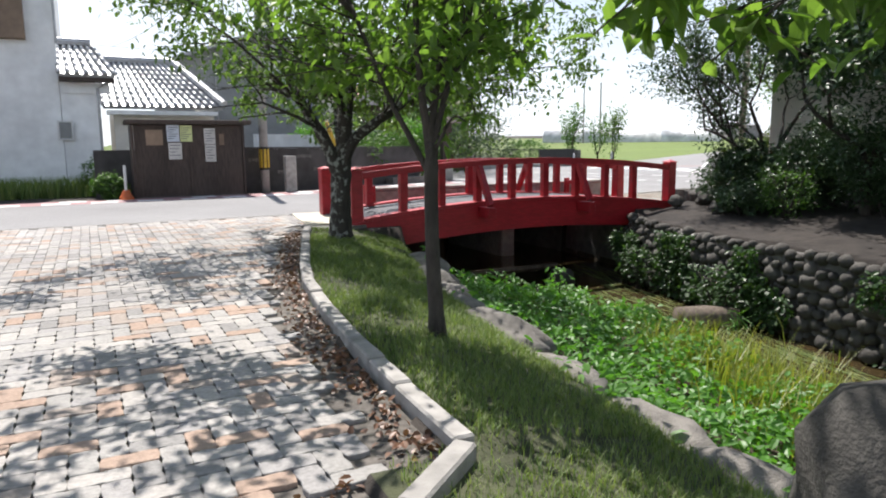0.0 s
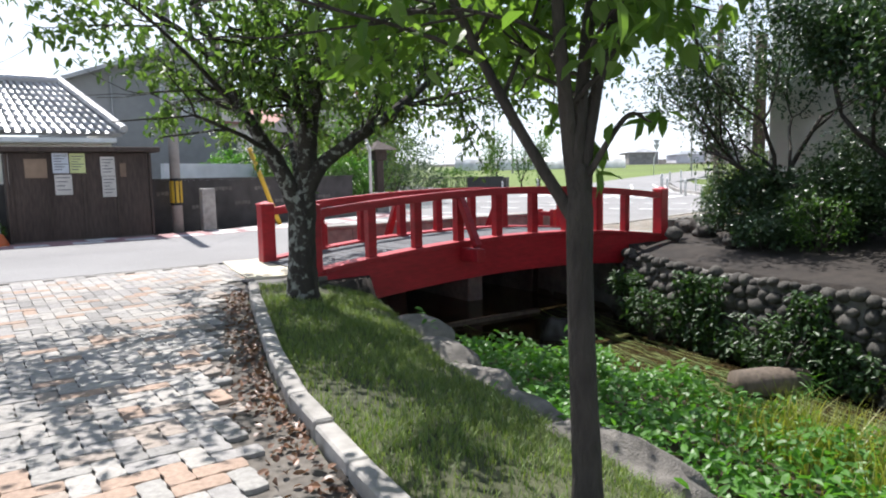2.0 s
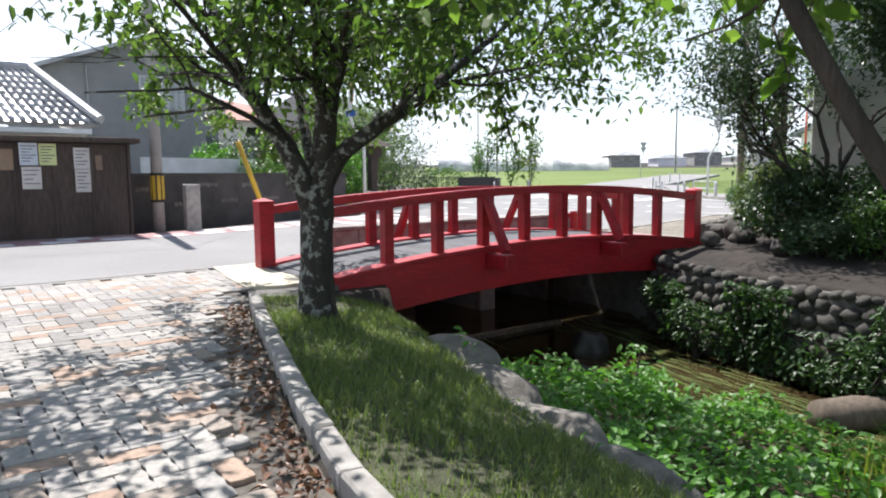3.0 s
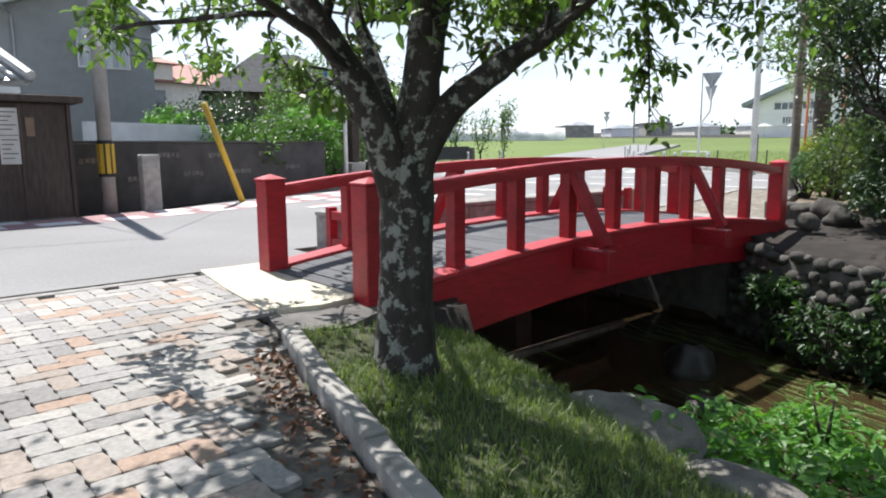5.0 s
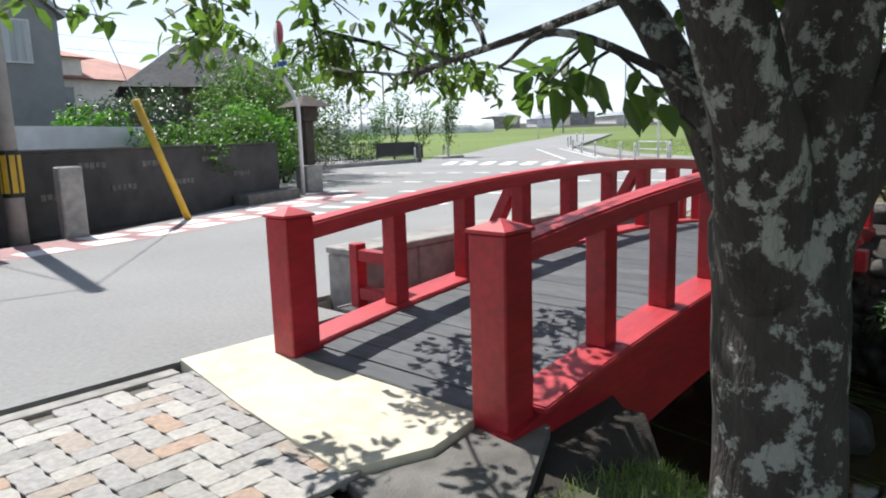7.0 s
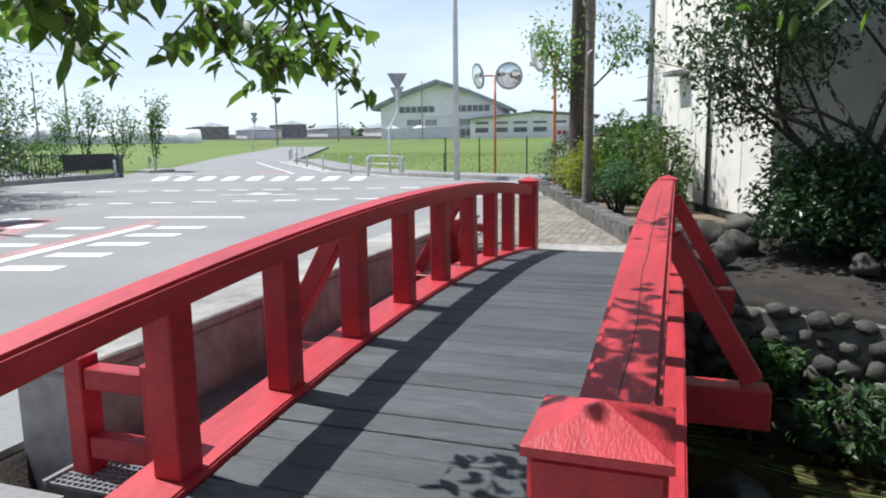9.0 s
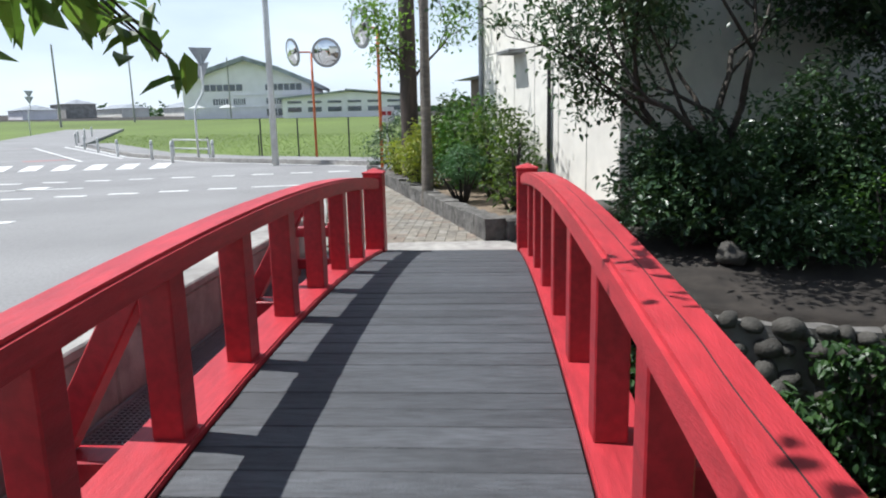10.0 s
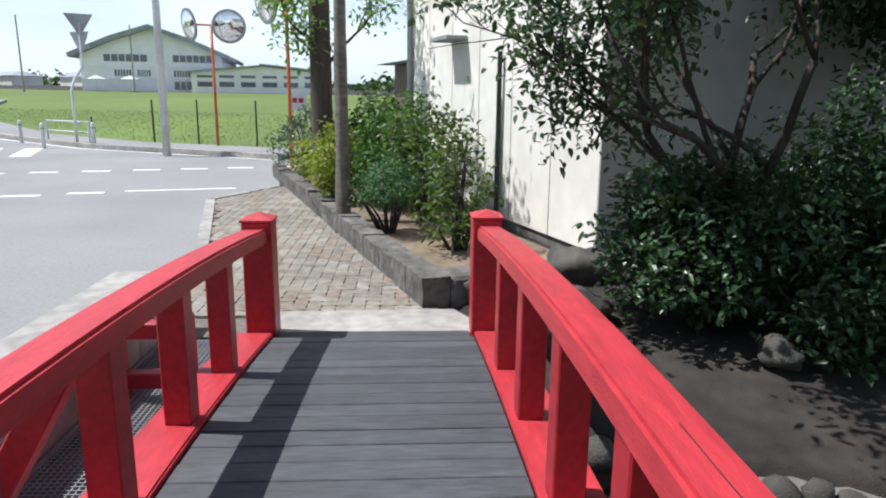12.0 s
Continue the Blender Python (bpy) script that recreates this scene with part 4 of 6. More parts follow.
def window(parent, lo, hi, face, pane=M_CURTAIN, bars=1):
    """A window set on a wall that faces -y, at y = face."""
    (x0, z0), (x1, z1) = lo, hi
    w = part("window", boxes(((x0 - 0.05, face - 0.05, z0 - 0.05), (x1 + 0.05, face - 0.005, z0)), ((x0 - 0.05, face - 0.05, z1), (x1 + 0.05, face - 0.005, z1 + 0.05)),
                             ((x0 - 0.05, face - 0.05, z0), (x0, face - 0.005, z1)), ((x1, face - 0.05, z0), (x1 + 0.05, face - 0.005, z1)),
                             *[((x0 + (x1 - x0) * k / (bars + 1) - 0.02, face - 0.045, z0), (x0 + (x1 - x0) * k / (bars + 1) + 0.02, face - 0.004, z1)) for k in range(1, bars + 1)]), M_METAL_WHITE, parent)
    part("pane", boxes(((x0, face - 0.02, z0), (x1, face - 0.003, z1))), pane, w)
    return w


# white house
wh = thing("house", (0, 0, 0), "white plastered two-storey house with small tiled lean-to roof", "house")
part("wall", boxes(((-14, 11.3, -0.2), (-4.4, 20, 7.2))), M_WHITEWALL, wh)
part("wall", boxes(((-4.39, 11.34, -0.2), (-3.45, 17, 3.25))), M_WHITEWALL, wh)
tiled_roof(wh, (-4.38, 10.9, 3.35), (-2.95, 10.9, 3.35), (-4.38, 12.6, 4.35), (-3.5, 12.6, 4.35), 5, 6, M_TILE)
part("fascia", boxes(((-4.38, 10.92, 3.16), (-2.98, 11.3, 3.27))), M_WOODDARK, wh)
part("lean_to_band", boxes(((-4.3, 11.28, 2.85), (-3.1, 11.335, 3.15))), M_WHITEWALL, wh)
window(wh, (-4.48, 1.56), (-4.17, 2.02), 11.29, M_GLASS_DARK, 0)
part("shutter_box", boxes(((-8.5, 11.05, 4.25), (-5.1, 11.3, 5.6)), bevel=0.02), M_BROWN, wh)
bm = bmesh.new()
tube(bm, [(-3.42, 11.27, 0), (-3.42, 11.27, 3.0), (-3.05, 11.1, 3.2)], 0.04, 8)
part("downpipe", bm, M_METAL_GREY, wh)
bm = bmesh.new()
tube(bm, [(-4.37, 11.24, 4.2), (-4.37, 11.24, 7.1)], 0.035, 8)
part("downpipe", bm, M_METAL_GREY, wh)

# low house with a tiled roof
lh = thing("house", (0, 0, 0), "low house with shining dark glazed tile roof", "house")
part("wall", boxes(((-3.0, 12.6, -0.2), (0.0, 17, 2.45))), M_PLASTER, lh)
part("eave_board", boxes(((-3.2, 12.05, 2.3), (0.05, 12.55, 2.42))), M_WHITEWALL, lh)
tiled_roof(lh, (-3.3, 12.0, 2.55), (0.2, 12.0, 2.55), (-3.3, 14.5, 4.12), (-1.0, 14.5, 4.12), 9, 15, M_TILE)
tiled_roof(lh, (0.22, 12.0, 2.55), (0.22, 17.0, 2.55), (-1.0, 14.5, 4.12), (-1.0, 15.2, 4.12), 8, 14, M_TILE)
bm = bmesh.new()
tube(bm, [(0.24, 11.98, 2.65), (-0.98, 14.48, 4.22)], [0.13, 0.13], 8)
part("hip_ridge", bm, M_TILE, lh)

# grey house
gh = thing("house", (0, 0, 0), "grey two-storey gabled house with a curtained upper window", "house")
bm = bmesh.new()
prof = [(-0.4, 0), (5.5, 0), (5.5, 5.25), (3.9, 6.45), (-0.4, 4.9)]
f0, f1 = [bm.verts.new((x, 20, z)) for x, z in prof], [bm.verts.new((x, 29, z)) for x, z in prof]
bm.faces.new(f0), bm.faces.new(f1[::-1])
for k in range(5):
    bm.faces.new((f0[k], f1[k], f1[(k + 1) % 5], f0[(k + 1) % 5]))
bmesh.ops.recalc_face_normals(bm, faces=bm.faces)
part("wall", bm, M_GREYWALL, gh)
part("roof", slab(bmesh.new(), (-1.2, 19.4, 4.72), (3.9, 19.4, 6.58), (3.9, 29.5, 6.58), (-1.2, 29.5, 4.72), 0.14), M_METAL_GREY, gh)
part("roof", slab(bmesh.new(), (3.91, 19.7, 6.58), (5.75, 19.7, 5.19), (5.75, 29.5, 5.19), (3.91, 29.5, 6.58), 0.14), M_METAL_GREY, gh)
window(gh, (3.15, 3.78), (4.68, 4.92), 19.99, M_CURTAIN, 1)
bm = bmesh.new()
tube(bm, [(1.35, 19.95, 0), (1.35, 19.95, 5.2), (1.0, 19.7, 5.45)], 0.045, 6)
part("downpipe", bm, M_METAL_GREY, gh)
gw = part("garden_wall", prism([(0.9, 10.5), (4.4, 12.2), (4.34, 12.35), (0.84, 10.65)], -0.1, 1.68), M_WHITEWALL)
tagged(gw, "pale concrete garden wall in front of the grey house", "wall", kind="structure")

# dark boundary wall
dw = thing("boundary_wall", (-0.05, 8.25, 0), "dark weathered concrete boundary wall with openwork blocks", "wall", kind="structure", turn=math.degrees(math.atan2(2.55, 6.72)))
WL = math.hypot(2.55, 6.72)
part("wall_body", boxes(((0, 0, -0.1), (WL, 0.15, 1.22)), bevel=0.01), M_WALLDARK, dw)
part("coping", boxes(((-0.02, -0.02, 1.222), (WL + 0.02, 0.17, 1.27)), bevel=0.008), M_WALLDARK, dw)
for x, z in ((0.25, 0.86), (1.2, 0.5), (1.9, 0.94), (2.5, 0.55), (3.2, 0.92), (3.9, 0.55), (4.7, 0.94), (5.6, 0.6)):
    part("openwork_block", boxes(*[((x + k * 0.11, -0.014, z + 0.02 * (k % 2)), (x + k * 0.11 + 0.085, -0.003, z + 0.10)) for k in range(5)]), M_CONC_DARK, dw)
lw = part("boundary_wall", boxes(((-3.7, 8.45, -0.1), (-0.3, 8.6, 1.22)), bevel=0.01), M_WALLDARK)
tagged(lw, "dark concrete boundary wall behind the notice shelter", "wall", kind="structure")
st = part("step", prism([(5.2, 9.75), (6.9, 10.35), (6.75, 10.75), (5.1, 10.15)], -0.05, 0.22), M_CONC_DARK)
tagged(st, "low concrete step at the wall end", "step", kind="structure")

# notice shelter
ns = thing("notice_shelter", (-2.75, 7.5, 0), "dark brown wooden shelter with paper notices", "shelter")
for i in range(4):
    part("panel", boxes(((i * 0.654, 0, 0.03), (i * 0.654 + 0.646, 0.05, 1.84)), bevel=0.006), M_WOODDARK, ns)
    part("batten", boxes(((i * 0.654 - 0.025, -0.022, 0.03), (i * 0.654 + 0.025, -0.003, 1.84))), M_WOODDARK, ns)
part("side", boxes(((2.62, -0.02, 0.0), (2.68, 0.9, 1.84)), bevel=0.006), M_WOODDARK, ns)
part("side", boxes(((-0.09, -0.02, 0.0), (-0.03, 0.9, 1.84)), bevel=0.006), M_WOODDARK, ns)
part("roof", boxes(((-0.2, -0.18, 1.86), (2.85, 1.05, 1.97)), bevel=0.015), M_WOODDARK, ns)
part("base", boxes(((-0.05, -0.03, -0.05), (2.64, 0.0 - 0.004, 0.028))), M_CONC_DARK, ns)


def notice(lo, hi, material, label, lines):
    n = thing("notice", (-2.75, 7.5, 0), label, "notice")
    (x0, z0), (x1, z1) = lo, hi
    part("sheet", boxes(((x0 + 2.75, -0.030, z0), (x1 + 2.75, -0.0245, z1))), material, n)
    for k in range(lines):
        z = z1 - (z1 - z0) * (0.14 + 0.8 * k / max(lines, 1))
        part("print_line", boxes(((x0 + 2.75 + 0.03, -0.0325, z - 0.012), (x1 + 2.75 - 0.03 - 0.05 * (k % 3), -0.0305, z + 0.004))), M_INK, n)
    return n


notice((-2.0, 1.42), (-1.70, 1.84), M_PAPER_A, "pale blue printed notice pinned on the shelter", 6)
notice((-1.68, 1.42), (-1.39, 1.83), M_PAPER_B, "yellow-green printed notice pinned on the shelter", 6)
notice((-1.98, 0.97), (-1.66, 1.39), M_PAPER, "plain white paper notice pinned on the shelter", 4)
notice((-1.10, 1.35), (-0.82, 1.76), M_PAPER, "white paper notice with a small dark picture", 5)
notice((-1.09, 0.90), (-0.82, 1.34), M_PAPER, "long white paper notice pinned on the shelter", 5)
notice((-2.5, 1.33), (-2.1, 1.72), M_BROWN, "faded reddish poster on the shelter", 0)
notice((-0.72, 1.33), (-0.60, 1.62), M_BROWN, "narrow faded strip of paper on the shelter", 0)


def utility_pole(at, height, label, bands=False, r=0.15, finish=None):
    p = thing("utility_pole", at, label, "utility pole")
    bm = bmesh.new()
    tube(bm, [(0, 0, -0.1), (0, 0, height * 0.5), (0, 0, height)], [r, r * 0.85, r * 0.7], 20)
    part("shaft", bm, finish or M_POLE, p, smooth=True)
    if bands:
        bm = bmesh.new()
        tube(bm, [(0, 0, 0.64), (0, 0, 1.27)], r + 0.004, 24)
        sl = part("sleeve", bm, M_BLACK, p)
        for k in range(8):
            a = 2 * math.pi * k / 8
            bm = bmesh.new()
            box(bm, (-0.034, r + 0.0, 0.70), (0.034, r + 0.012, 1.21), 0, Matrix.Rotation(a, 4, "Z"))
            part("stripe", bm, M_YELLOW, sl, "yellow stripe")
        part("tag", boxes(((-0.03, -r - 0.02, 2.85), (0.04, -r + 0.03, 3.2)), bevel=0.004), M_METAL_WHITE, p)
    return p


utility_pole((0.55, 8.0, 0.0), 7.3, "grey concrete utility pole with yellow and black warning sleeve", True, 0.125)
utility_pole((21.75, 6.4, 0.0), 10.0, "pale grey steel lighting pole at the junction corner", False, 0.11, M_METAL_WHITE)
sp = thing("stone_post", (1.27, 8.02, 0), "weathered grey stone marker post by the wall", "stone post")
bm = boxes(((-0.16, -0.12, -0.1), (0.16, 0.12, 1.02)), bevel=0.02)
part("shaft", bm, M_CONC, sp)
gy_ = thing("guy_wire", (3.28, 8.55, 0), "yellow guard tube on a guy wire running up to the pole", "guy wire")
gd = (Vector((0.55, 8.0, 7.0)) - Vector((3.28, 8.55, 0))).normalized()
bm = bmesh.new()
tube(bm, [Vector((0, 0, 0)), gd * 2.15], 0.06, 10)
part("guard_tube", bm, M_YELLOW, gy_, smooth=True)
bm = bmesh.new()
tube(bm, [gd * 2.15, Vector((0.55, 8.0, 7.0)) - Vector((3.28, 8.55, 0))], 0.008, 5)
part("wire", bm, M_METAL_GREY, gy_)
for i, (a, c, sag) in enumerate((((0.55, 8, 7.0), (-40, 14, 7.4), 0.6), ((-30, 34, 8.6), (50, 52, 9.6), 1.0), ((-30, 34, 7.9), (50, 52, 8.9), 1.1), ((0.55, 8, 6.9), (-2, 40, 8), 0.6))):
    cb = thing("cable", a, "thin black overhead cable", "cable", group="overhead cables")
    bm = bmesh.new()
    a, c = Vector(a), Vector(c)
    tube(bm, [(a.lerp(c, k / 12) - a) - Vector((0, 0, sag * 4 * (k / 12) * (1 - k / 12))) for k in range(13)], 0.012, 4)
    part("strand", bm, M_BLACK, cb)

# sign post with a bend, and a stone lantern
sg = thing("sign_post", (7.35, 10.85, 0), "white bent steel sign post with road signs", "sign post")
bm = bmesh.new()
tube(bm, [(0, 0, -0.1), (0, 0, 2.1), (-0.12, 0.02, 2.4), (-0.36, 0.05, 2.75), (-0.42, 0.05, 2.95), (-0.42, 0.05, 3.9)], 0.05, 10)
part("pole", bm, M_METAL_WHITE, sg, smooth=True)
bm = bmesh.new()
lathe(bm, [(0.30, -0.01), (0.30, 0.01)], 24)
bm.transform(Matrix.Translation((-0.42, -0.02, 3.65)) @ Matrix.Rotation(radians(75), 4, "Z") @ Matrix.Rotation(radians(90), 4, "X"))
part("sign_plate", bm, M_RED, sg, "red round sign seen almost edge-on")
part("sign_plate", boxes(((-0.46, -0.3, 2.95), (-0.44, 0.25, 3.12))), mat("blue_sign", (0.02, 0.10, 0.42), 0.4, 0.9, 8, bump=0), sg, "small blue sign plate")
la = thing("stone_lantern", (8.1, 11.6, 0), "dark roofed lantern on a grey stone plinth", "lantern")
part("plinth", boxes(((-0.24, -0.24, -0.05), (0.24, 0.24, 0.68)), bevel=0.02), M_CONC, la)
part("shaft", boxes(((-0.13, -0.13, 0.682), (0.13, 0.13, 1.75)), bevel=0.02), M_WOODDARK, la)
part("light_box", boxes(((-0.22, -0.22, 1.752), (0.22, 0.22, 2.1)), bevel=0.02), M_WOODDARK, la)
bm = bmesh.new()
v = [bm.verts.new((dx * 0.5, dy * 0.5, 2.102)) for dx, dy in ((-1, -1), (1, -1), (1, 1), (-1, 1))] + [bm.verts.new((0, 0, 2.42))]
bm.faces.new(v[:4][::-1])
for k in range(4):
    bm.faces.new((v[k], v[(k + 1) % 4], v[4]))
part("roof", bm, M_WOODDARK, la)

# delineator by the shelter
dl = thing("delineator", (-3.05, 7.15, 0), "white delineator post on an orange base", "delineator")
bm = lathe(bmesh.new(), [(0.17, 0), (0.17, 0.06), (0.12, 0.14), (0.08, 0.24)], 16)
part("base", bm, M_ORANGE, dl)
bm = bmesh.new()
tube(bm, [(0, 0, 0.241), (0, 0, 0.85)], 0.035, 10)
part("post", bm, M_METAL_WHITE, dl)

# houses behind the gardens and across the fields
def far_house(at, size, wall, roof, label, turn=0, rise=None, windows=0):
    w, d, h = size
    t = thing("house", at, label, "house", turn=turn)
    part("wall", boxes(((-w / 2, -d / 2, -0.3), (w / 2, d / 2, h))), wall, t)
    rise = rise or w * 0.2
    bm = bmesh.new()
    o = 0.5
    b = [bm.verts.new((x * (w / 2 + o), y * (d / 2 + o), h + 0.01)) for x, y in ((-1, -1), (1, -1), (1, 1), (-1, 1))]
    r = [bm.verts.new((x, 0, h + rise)) for x in (-w / 2 + d / 3, w / 2 - d / 3)]
    for f in ((b[3], b[2], b[1], b[0]), (b[0], b[1], r[1], r[0]), (b[1], b[2], r[1]), (b[2], b[3], r[0], r[1]), (b[3], b[0], r[0])):
        bm.faces.new(f)
    part("roof", bm, roof, t)
    for k in range(windows):
        x = -w / 2 + w * (k + 0.5) / windows
        part("window", boxes(((x - w / windows * 0.3, -d / 2 - 0.05, h * 0.45), (x + w / windows * 0.3, -d / 2 + 0.02, h * 0.75))), M_GLASS_DARK, t)
    return t


far_house((12.8, 25, 0), (6, 6, 3.4), M_WOOD, M_DARKTILE, "dark timber house with tiled roof behind garden trees", -20, 2.0, 3)
far_house((12, 38, 0), (9, 8, 4.6), M_PLASTER, M_TILE_RED, "house with faded red tile roof", 10, 1.6, 3)
far_house((6.5, 37, 0), (8, 8, 5.6), M_PLASTER, M_TILE_RED, "small house with pale red metal roof", 10, 1.4, 3)
# distant houses: paler, greyer materials put the haze of the air into their colour
for x, y, w, h, wl, rf, lb in ((158, 122, 16, 5.0, M_CONC, M_TILE, "grey farmhouse across the rice field"), (172, 116, 12, 3.6, M_GYM, M_GYMROOF, "pale shed across the rice field"), (190, 116, 12, 6.0, M_CONC, M_TILE, "distant house with grey roof"), (205, 110, 20, 3.8, M_PLASTER, M_GYMROOF, "distant low pale farm house"),
                                (210, 92, 14, 4.0, M_PLASTER, M_GYMROOF, "distant house beyond the rice field"), (230, 100, 16, 5, M_GREYWALL, M_GYMROOF, "distant grey house beyond the fields")):
    far_house((x, y, rise(x, y) - 0.3), (w, 8, h * 0.65), wl, rf, lb, 50, 1.3, 3)
for x, y in ((96, 100), (92, 108), (104, 92)):
    gr = thing("greenhouse", (x, y, rise(x, y) - 0.2), "white plastic tunnel greenhouse in the fields", "greenhouse", group="greenhouses", turn=45)
    bm = bmesh.new()
    prof = [(-3 * math.cos(math.pi * k / 10), 2.6 * math.sin(math.pi * k / 10)) for k in range(11)]
    a, c = [bm.verts.new((p, -8, z)) for p, z in prof], [bm.verts.new((p, 8, z)) for p, z in prof]
    bm.faces.new(a), bm.faces.new(c[::-1])
    for k in range(10):
        bm.faces.new((a[k], a[k + 1], c[k + 1], c[k]))
    part("cover", bm, M_METAL_WHITE, gr, smooth=True)

# gymnasium beyond the rice field
gym = thing("gymnasium", (146, 50.3, 2.1), "large pale school gymnasium with curved blue-grey roof", "gymnasium", turn=-82)
bm = bmesh.new()
prof = [(-15, 0), (15, 0), (15, 8.0), (8, 10.6), (0, 13.0), (-8, 10.6), (-15, 8.0)]
a, c = [bm.verts.new((x, 0, z)) for x, z in prof], [bm.verts.new((x, 30, z)) for x, z in prof]
bm.faces.new(a), bm.faces.new(c[::-1])
for k in range(7):
    bm.faces.new((a[k], c[k], c[(k + 1) % 7], a[(k + 1) % 7]))
bmesh.ops.recalc_face_normals(bm, faces=bm.faces)
part("wall", bm, M_GYM, gym)
gym.scale = (0.89, 1, 0.95)
for (x0, z0), (x1, z1) in (((-17, 7.2), (-8, 10.8)), ((-8, 10.8), (0, 13.2)), ((0, 13.2), (8, 10.8)), ((8, 10.8), (17, 7.2))):
    part("roof", slab(bmesh.new(), (x0, -2, z0 + 0.4), (x1, -2, z1 + 0.4), (x1, 31, z1 + 0.4), (x0, 31, z0 + 0.4), 0.9), M_GYMROOF, gym)
for x0, x1, z0, z1 in ((-10, 0.5 - 1.5, 6.2, 7.6), (4.5, 13, 6.2, 7.6), (-8, -4.5, 3.2, 4.5), (-3.2, -0.5, 3.2, 4.5), (4.5, 8, 3.2, 4.5), (9, 12.5, 3.2, 4.5), (4.5, 12, 0.6, 2.2)):
    wd = part("window", boxes(((x0, -0.15, z0), (x1, -0.02, z1))), M_GLASS_DARK, gym)
    for k in range(1, 6):
        part("mullion", boxes(((x0 + (x1 - x0) * k / 6 - 0.08, -0.2, z0), (x0 + (x1 - x0) * k / 6 + 0.08, -0.16, z1))), M_GYM, wd)
for z, q in ((5.2, 0.12), (2.6, 0.12)):
    part("ledge", boxes(((-15.1, -0.3, z), (15.1, -0.03, z + q))), M_GYM, gym)
for x in (-9, -3):
    pr = thing("parasol", tuple(gym.matrix_world @ Vector((x, -6, 0))), "small white garden parasol by the gymnasium", "parasol", group="parasols")
    bm = bmesh.new()
    lathe(bm, [(1.9, 2.3), (0.1, 3.0)], 8)
    part("canopy", bm, M_METAL_WHITE, pr)
    bm = bmesh.new()
    tube(bm, [(0, 0, 0), (0, 0, 2.32)], 0.05, 6)
    part("pole", bm, M_METAL_WHITE, pr)
an = thing("school_annex", (143, 28.5, 2.0), "low pale school wing beside the gymnasium", "building", turn=-82)
bm = bmesh.new()
prof = [(-13, 0), (13, 0), (13, 5.2), (0, 6.8), (-13, 5.2)]
a, c = [bm.verts.new((x, 0, z)) for x, z in prof], [bm.verts.new((x, 16, z)) for x, z in prof]
bm.faces.new(a), bm.faces.new(c[::-1])
for k in range(5):
    bm.faces.new((a[k], c[k], c[(k + 1) % 5], a[(k + 1) % 5]))
bmesh.ops.recalc_face_normals(bm, faces=bm.faces)
part("wall", bm, M_GYM, an)
an.scale = (1, 1, 0.78)
for s in (-1, 1):
    part("roof", slab(bmesh.new(), (s * 14, -1, 5.3), (0, -1, 7.0), (0, 17, 7.0), (s * 14, 17, 5.3), 0.4), M_GYMROOF, an)
for k in range(6):
    x = -10.5 + k * 4.1
    part("window", boxes(((x - 1.4, -0.15, 1.6), (x + 1.4, -0.02, 2.8))), M_GLASS_DARK, an)
    part("window", boxes(((x - 1.4, -0.15, 3.8), (x + 1.4, -0.02, 4.4))), M_GLASS_DARK, an)

# building beside the stream
BX, BY = 8.43, -1.98
bt = math.degrees(math.atan2(0.31, 1.0))
bd = thing("house", (BX, BY, 0), "beige plastered building with a sunlit blank side wall", "house", turn=bt)
part("wall", boxes(((0, -9.5, 0.26), (5.7, 0, 6.2)), bevel=0.01), M_PLASTER, bd)
part("footing", boxes(((0.03, -9.4, -0.3), (5.67, -0.03, 0.255))), M_CONC_DARK, bd)
part("roof", boxes(((-0.5, -10, 6.21), (6.2, 0.5, 6.45)), bevel=0.02), M_GYMROOF, bd)
bm = bmesh.new()
tube(bm, [(5.55, 0.05, -0.1), (5.55, 0.05, 6.2)], 0.045, 8)
part("downpipe", bm, M_METAL_GREY, bd)
bm = bmesh.new()
tube(bm, [(2.1, 0.05, -0.1), (2.1, 0.05, 2.2)], 0.03, 8)
part("downpipe", bm, M_DARKMETAL, bd)
part("canopy", boxes(((3.2, 0.005, 2.4), (3.8, 0.3, 2.46)), bevel=0.01), M_GREYWALL, bd)
part("wall_seam", boxes(*[((k * 0.95 + 0.9, 0.001, 0.27), (k * 0.95 + 0.912, 0.004, 6.19)) for k in range(5)]), M_CONC, bd)
wn_ = part("window", boxes(((-0.04, -6.3, 2.3), (-0.005, -4.9, 2.36)), ((-0.04, -6.3, 1.5), (-0.005, -4.9, 1.56)), ((-0.04, -6.3, 1.5), (-0.005, -6.24, 2.36)), ((-0.04, -4.96, 1.5), (-0.005, -4.9, 2.36))), M_WOODDARK, bd)
part("pane", boxes(((-0.025, -6.24, 1.56), (-0.004, -4.96, 2.3))), M_GLASS_DARK, wn_)
sh = far_house((22, -3.5, 0), (5, 6, 2.6), M_WOOD, M_GYMROOF, "low weathered shed behind the planted bed", bt, 0.7)

# ---- junction furniture ----
def bollard(at):
    t = thing("bollard", at, "white steel bollard at the road edge", "bollard", group="white bollards")
    bm = bmesh.new()
    tube(bm, [(0, 0, -0.05), (0, 0, 0.74), (0, 0, 0.8)], [0.057, 0.057, 0.03], 10)
    part("post", bm, M_METAL_WHITE, t, smooth=True)
    bm = bmesh.new()
    tube(bm, [(0, 0, 0.6), (0, 0, 0.66)], 0.059, 10)
    part("band", bm, M_METAL_GREY, t)
    return t


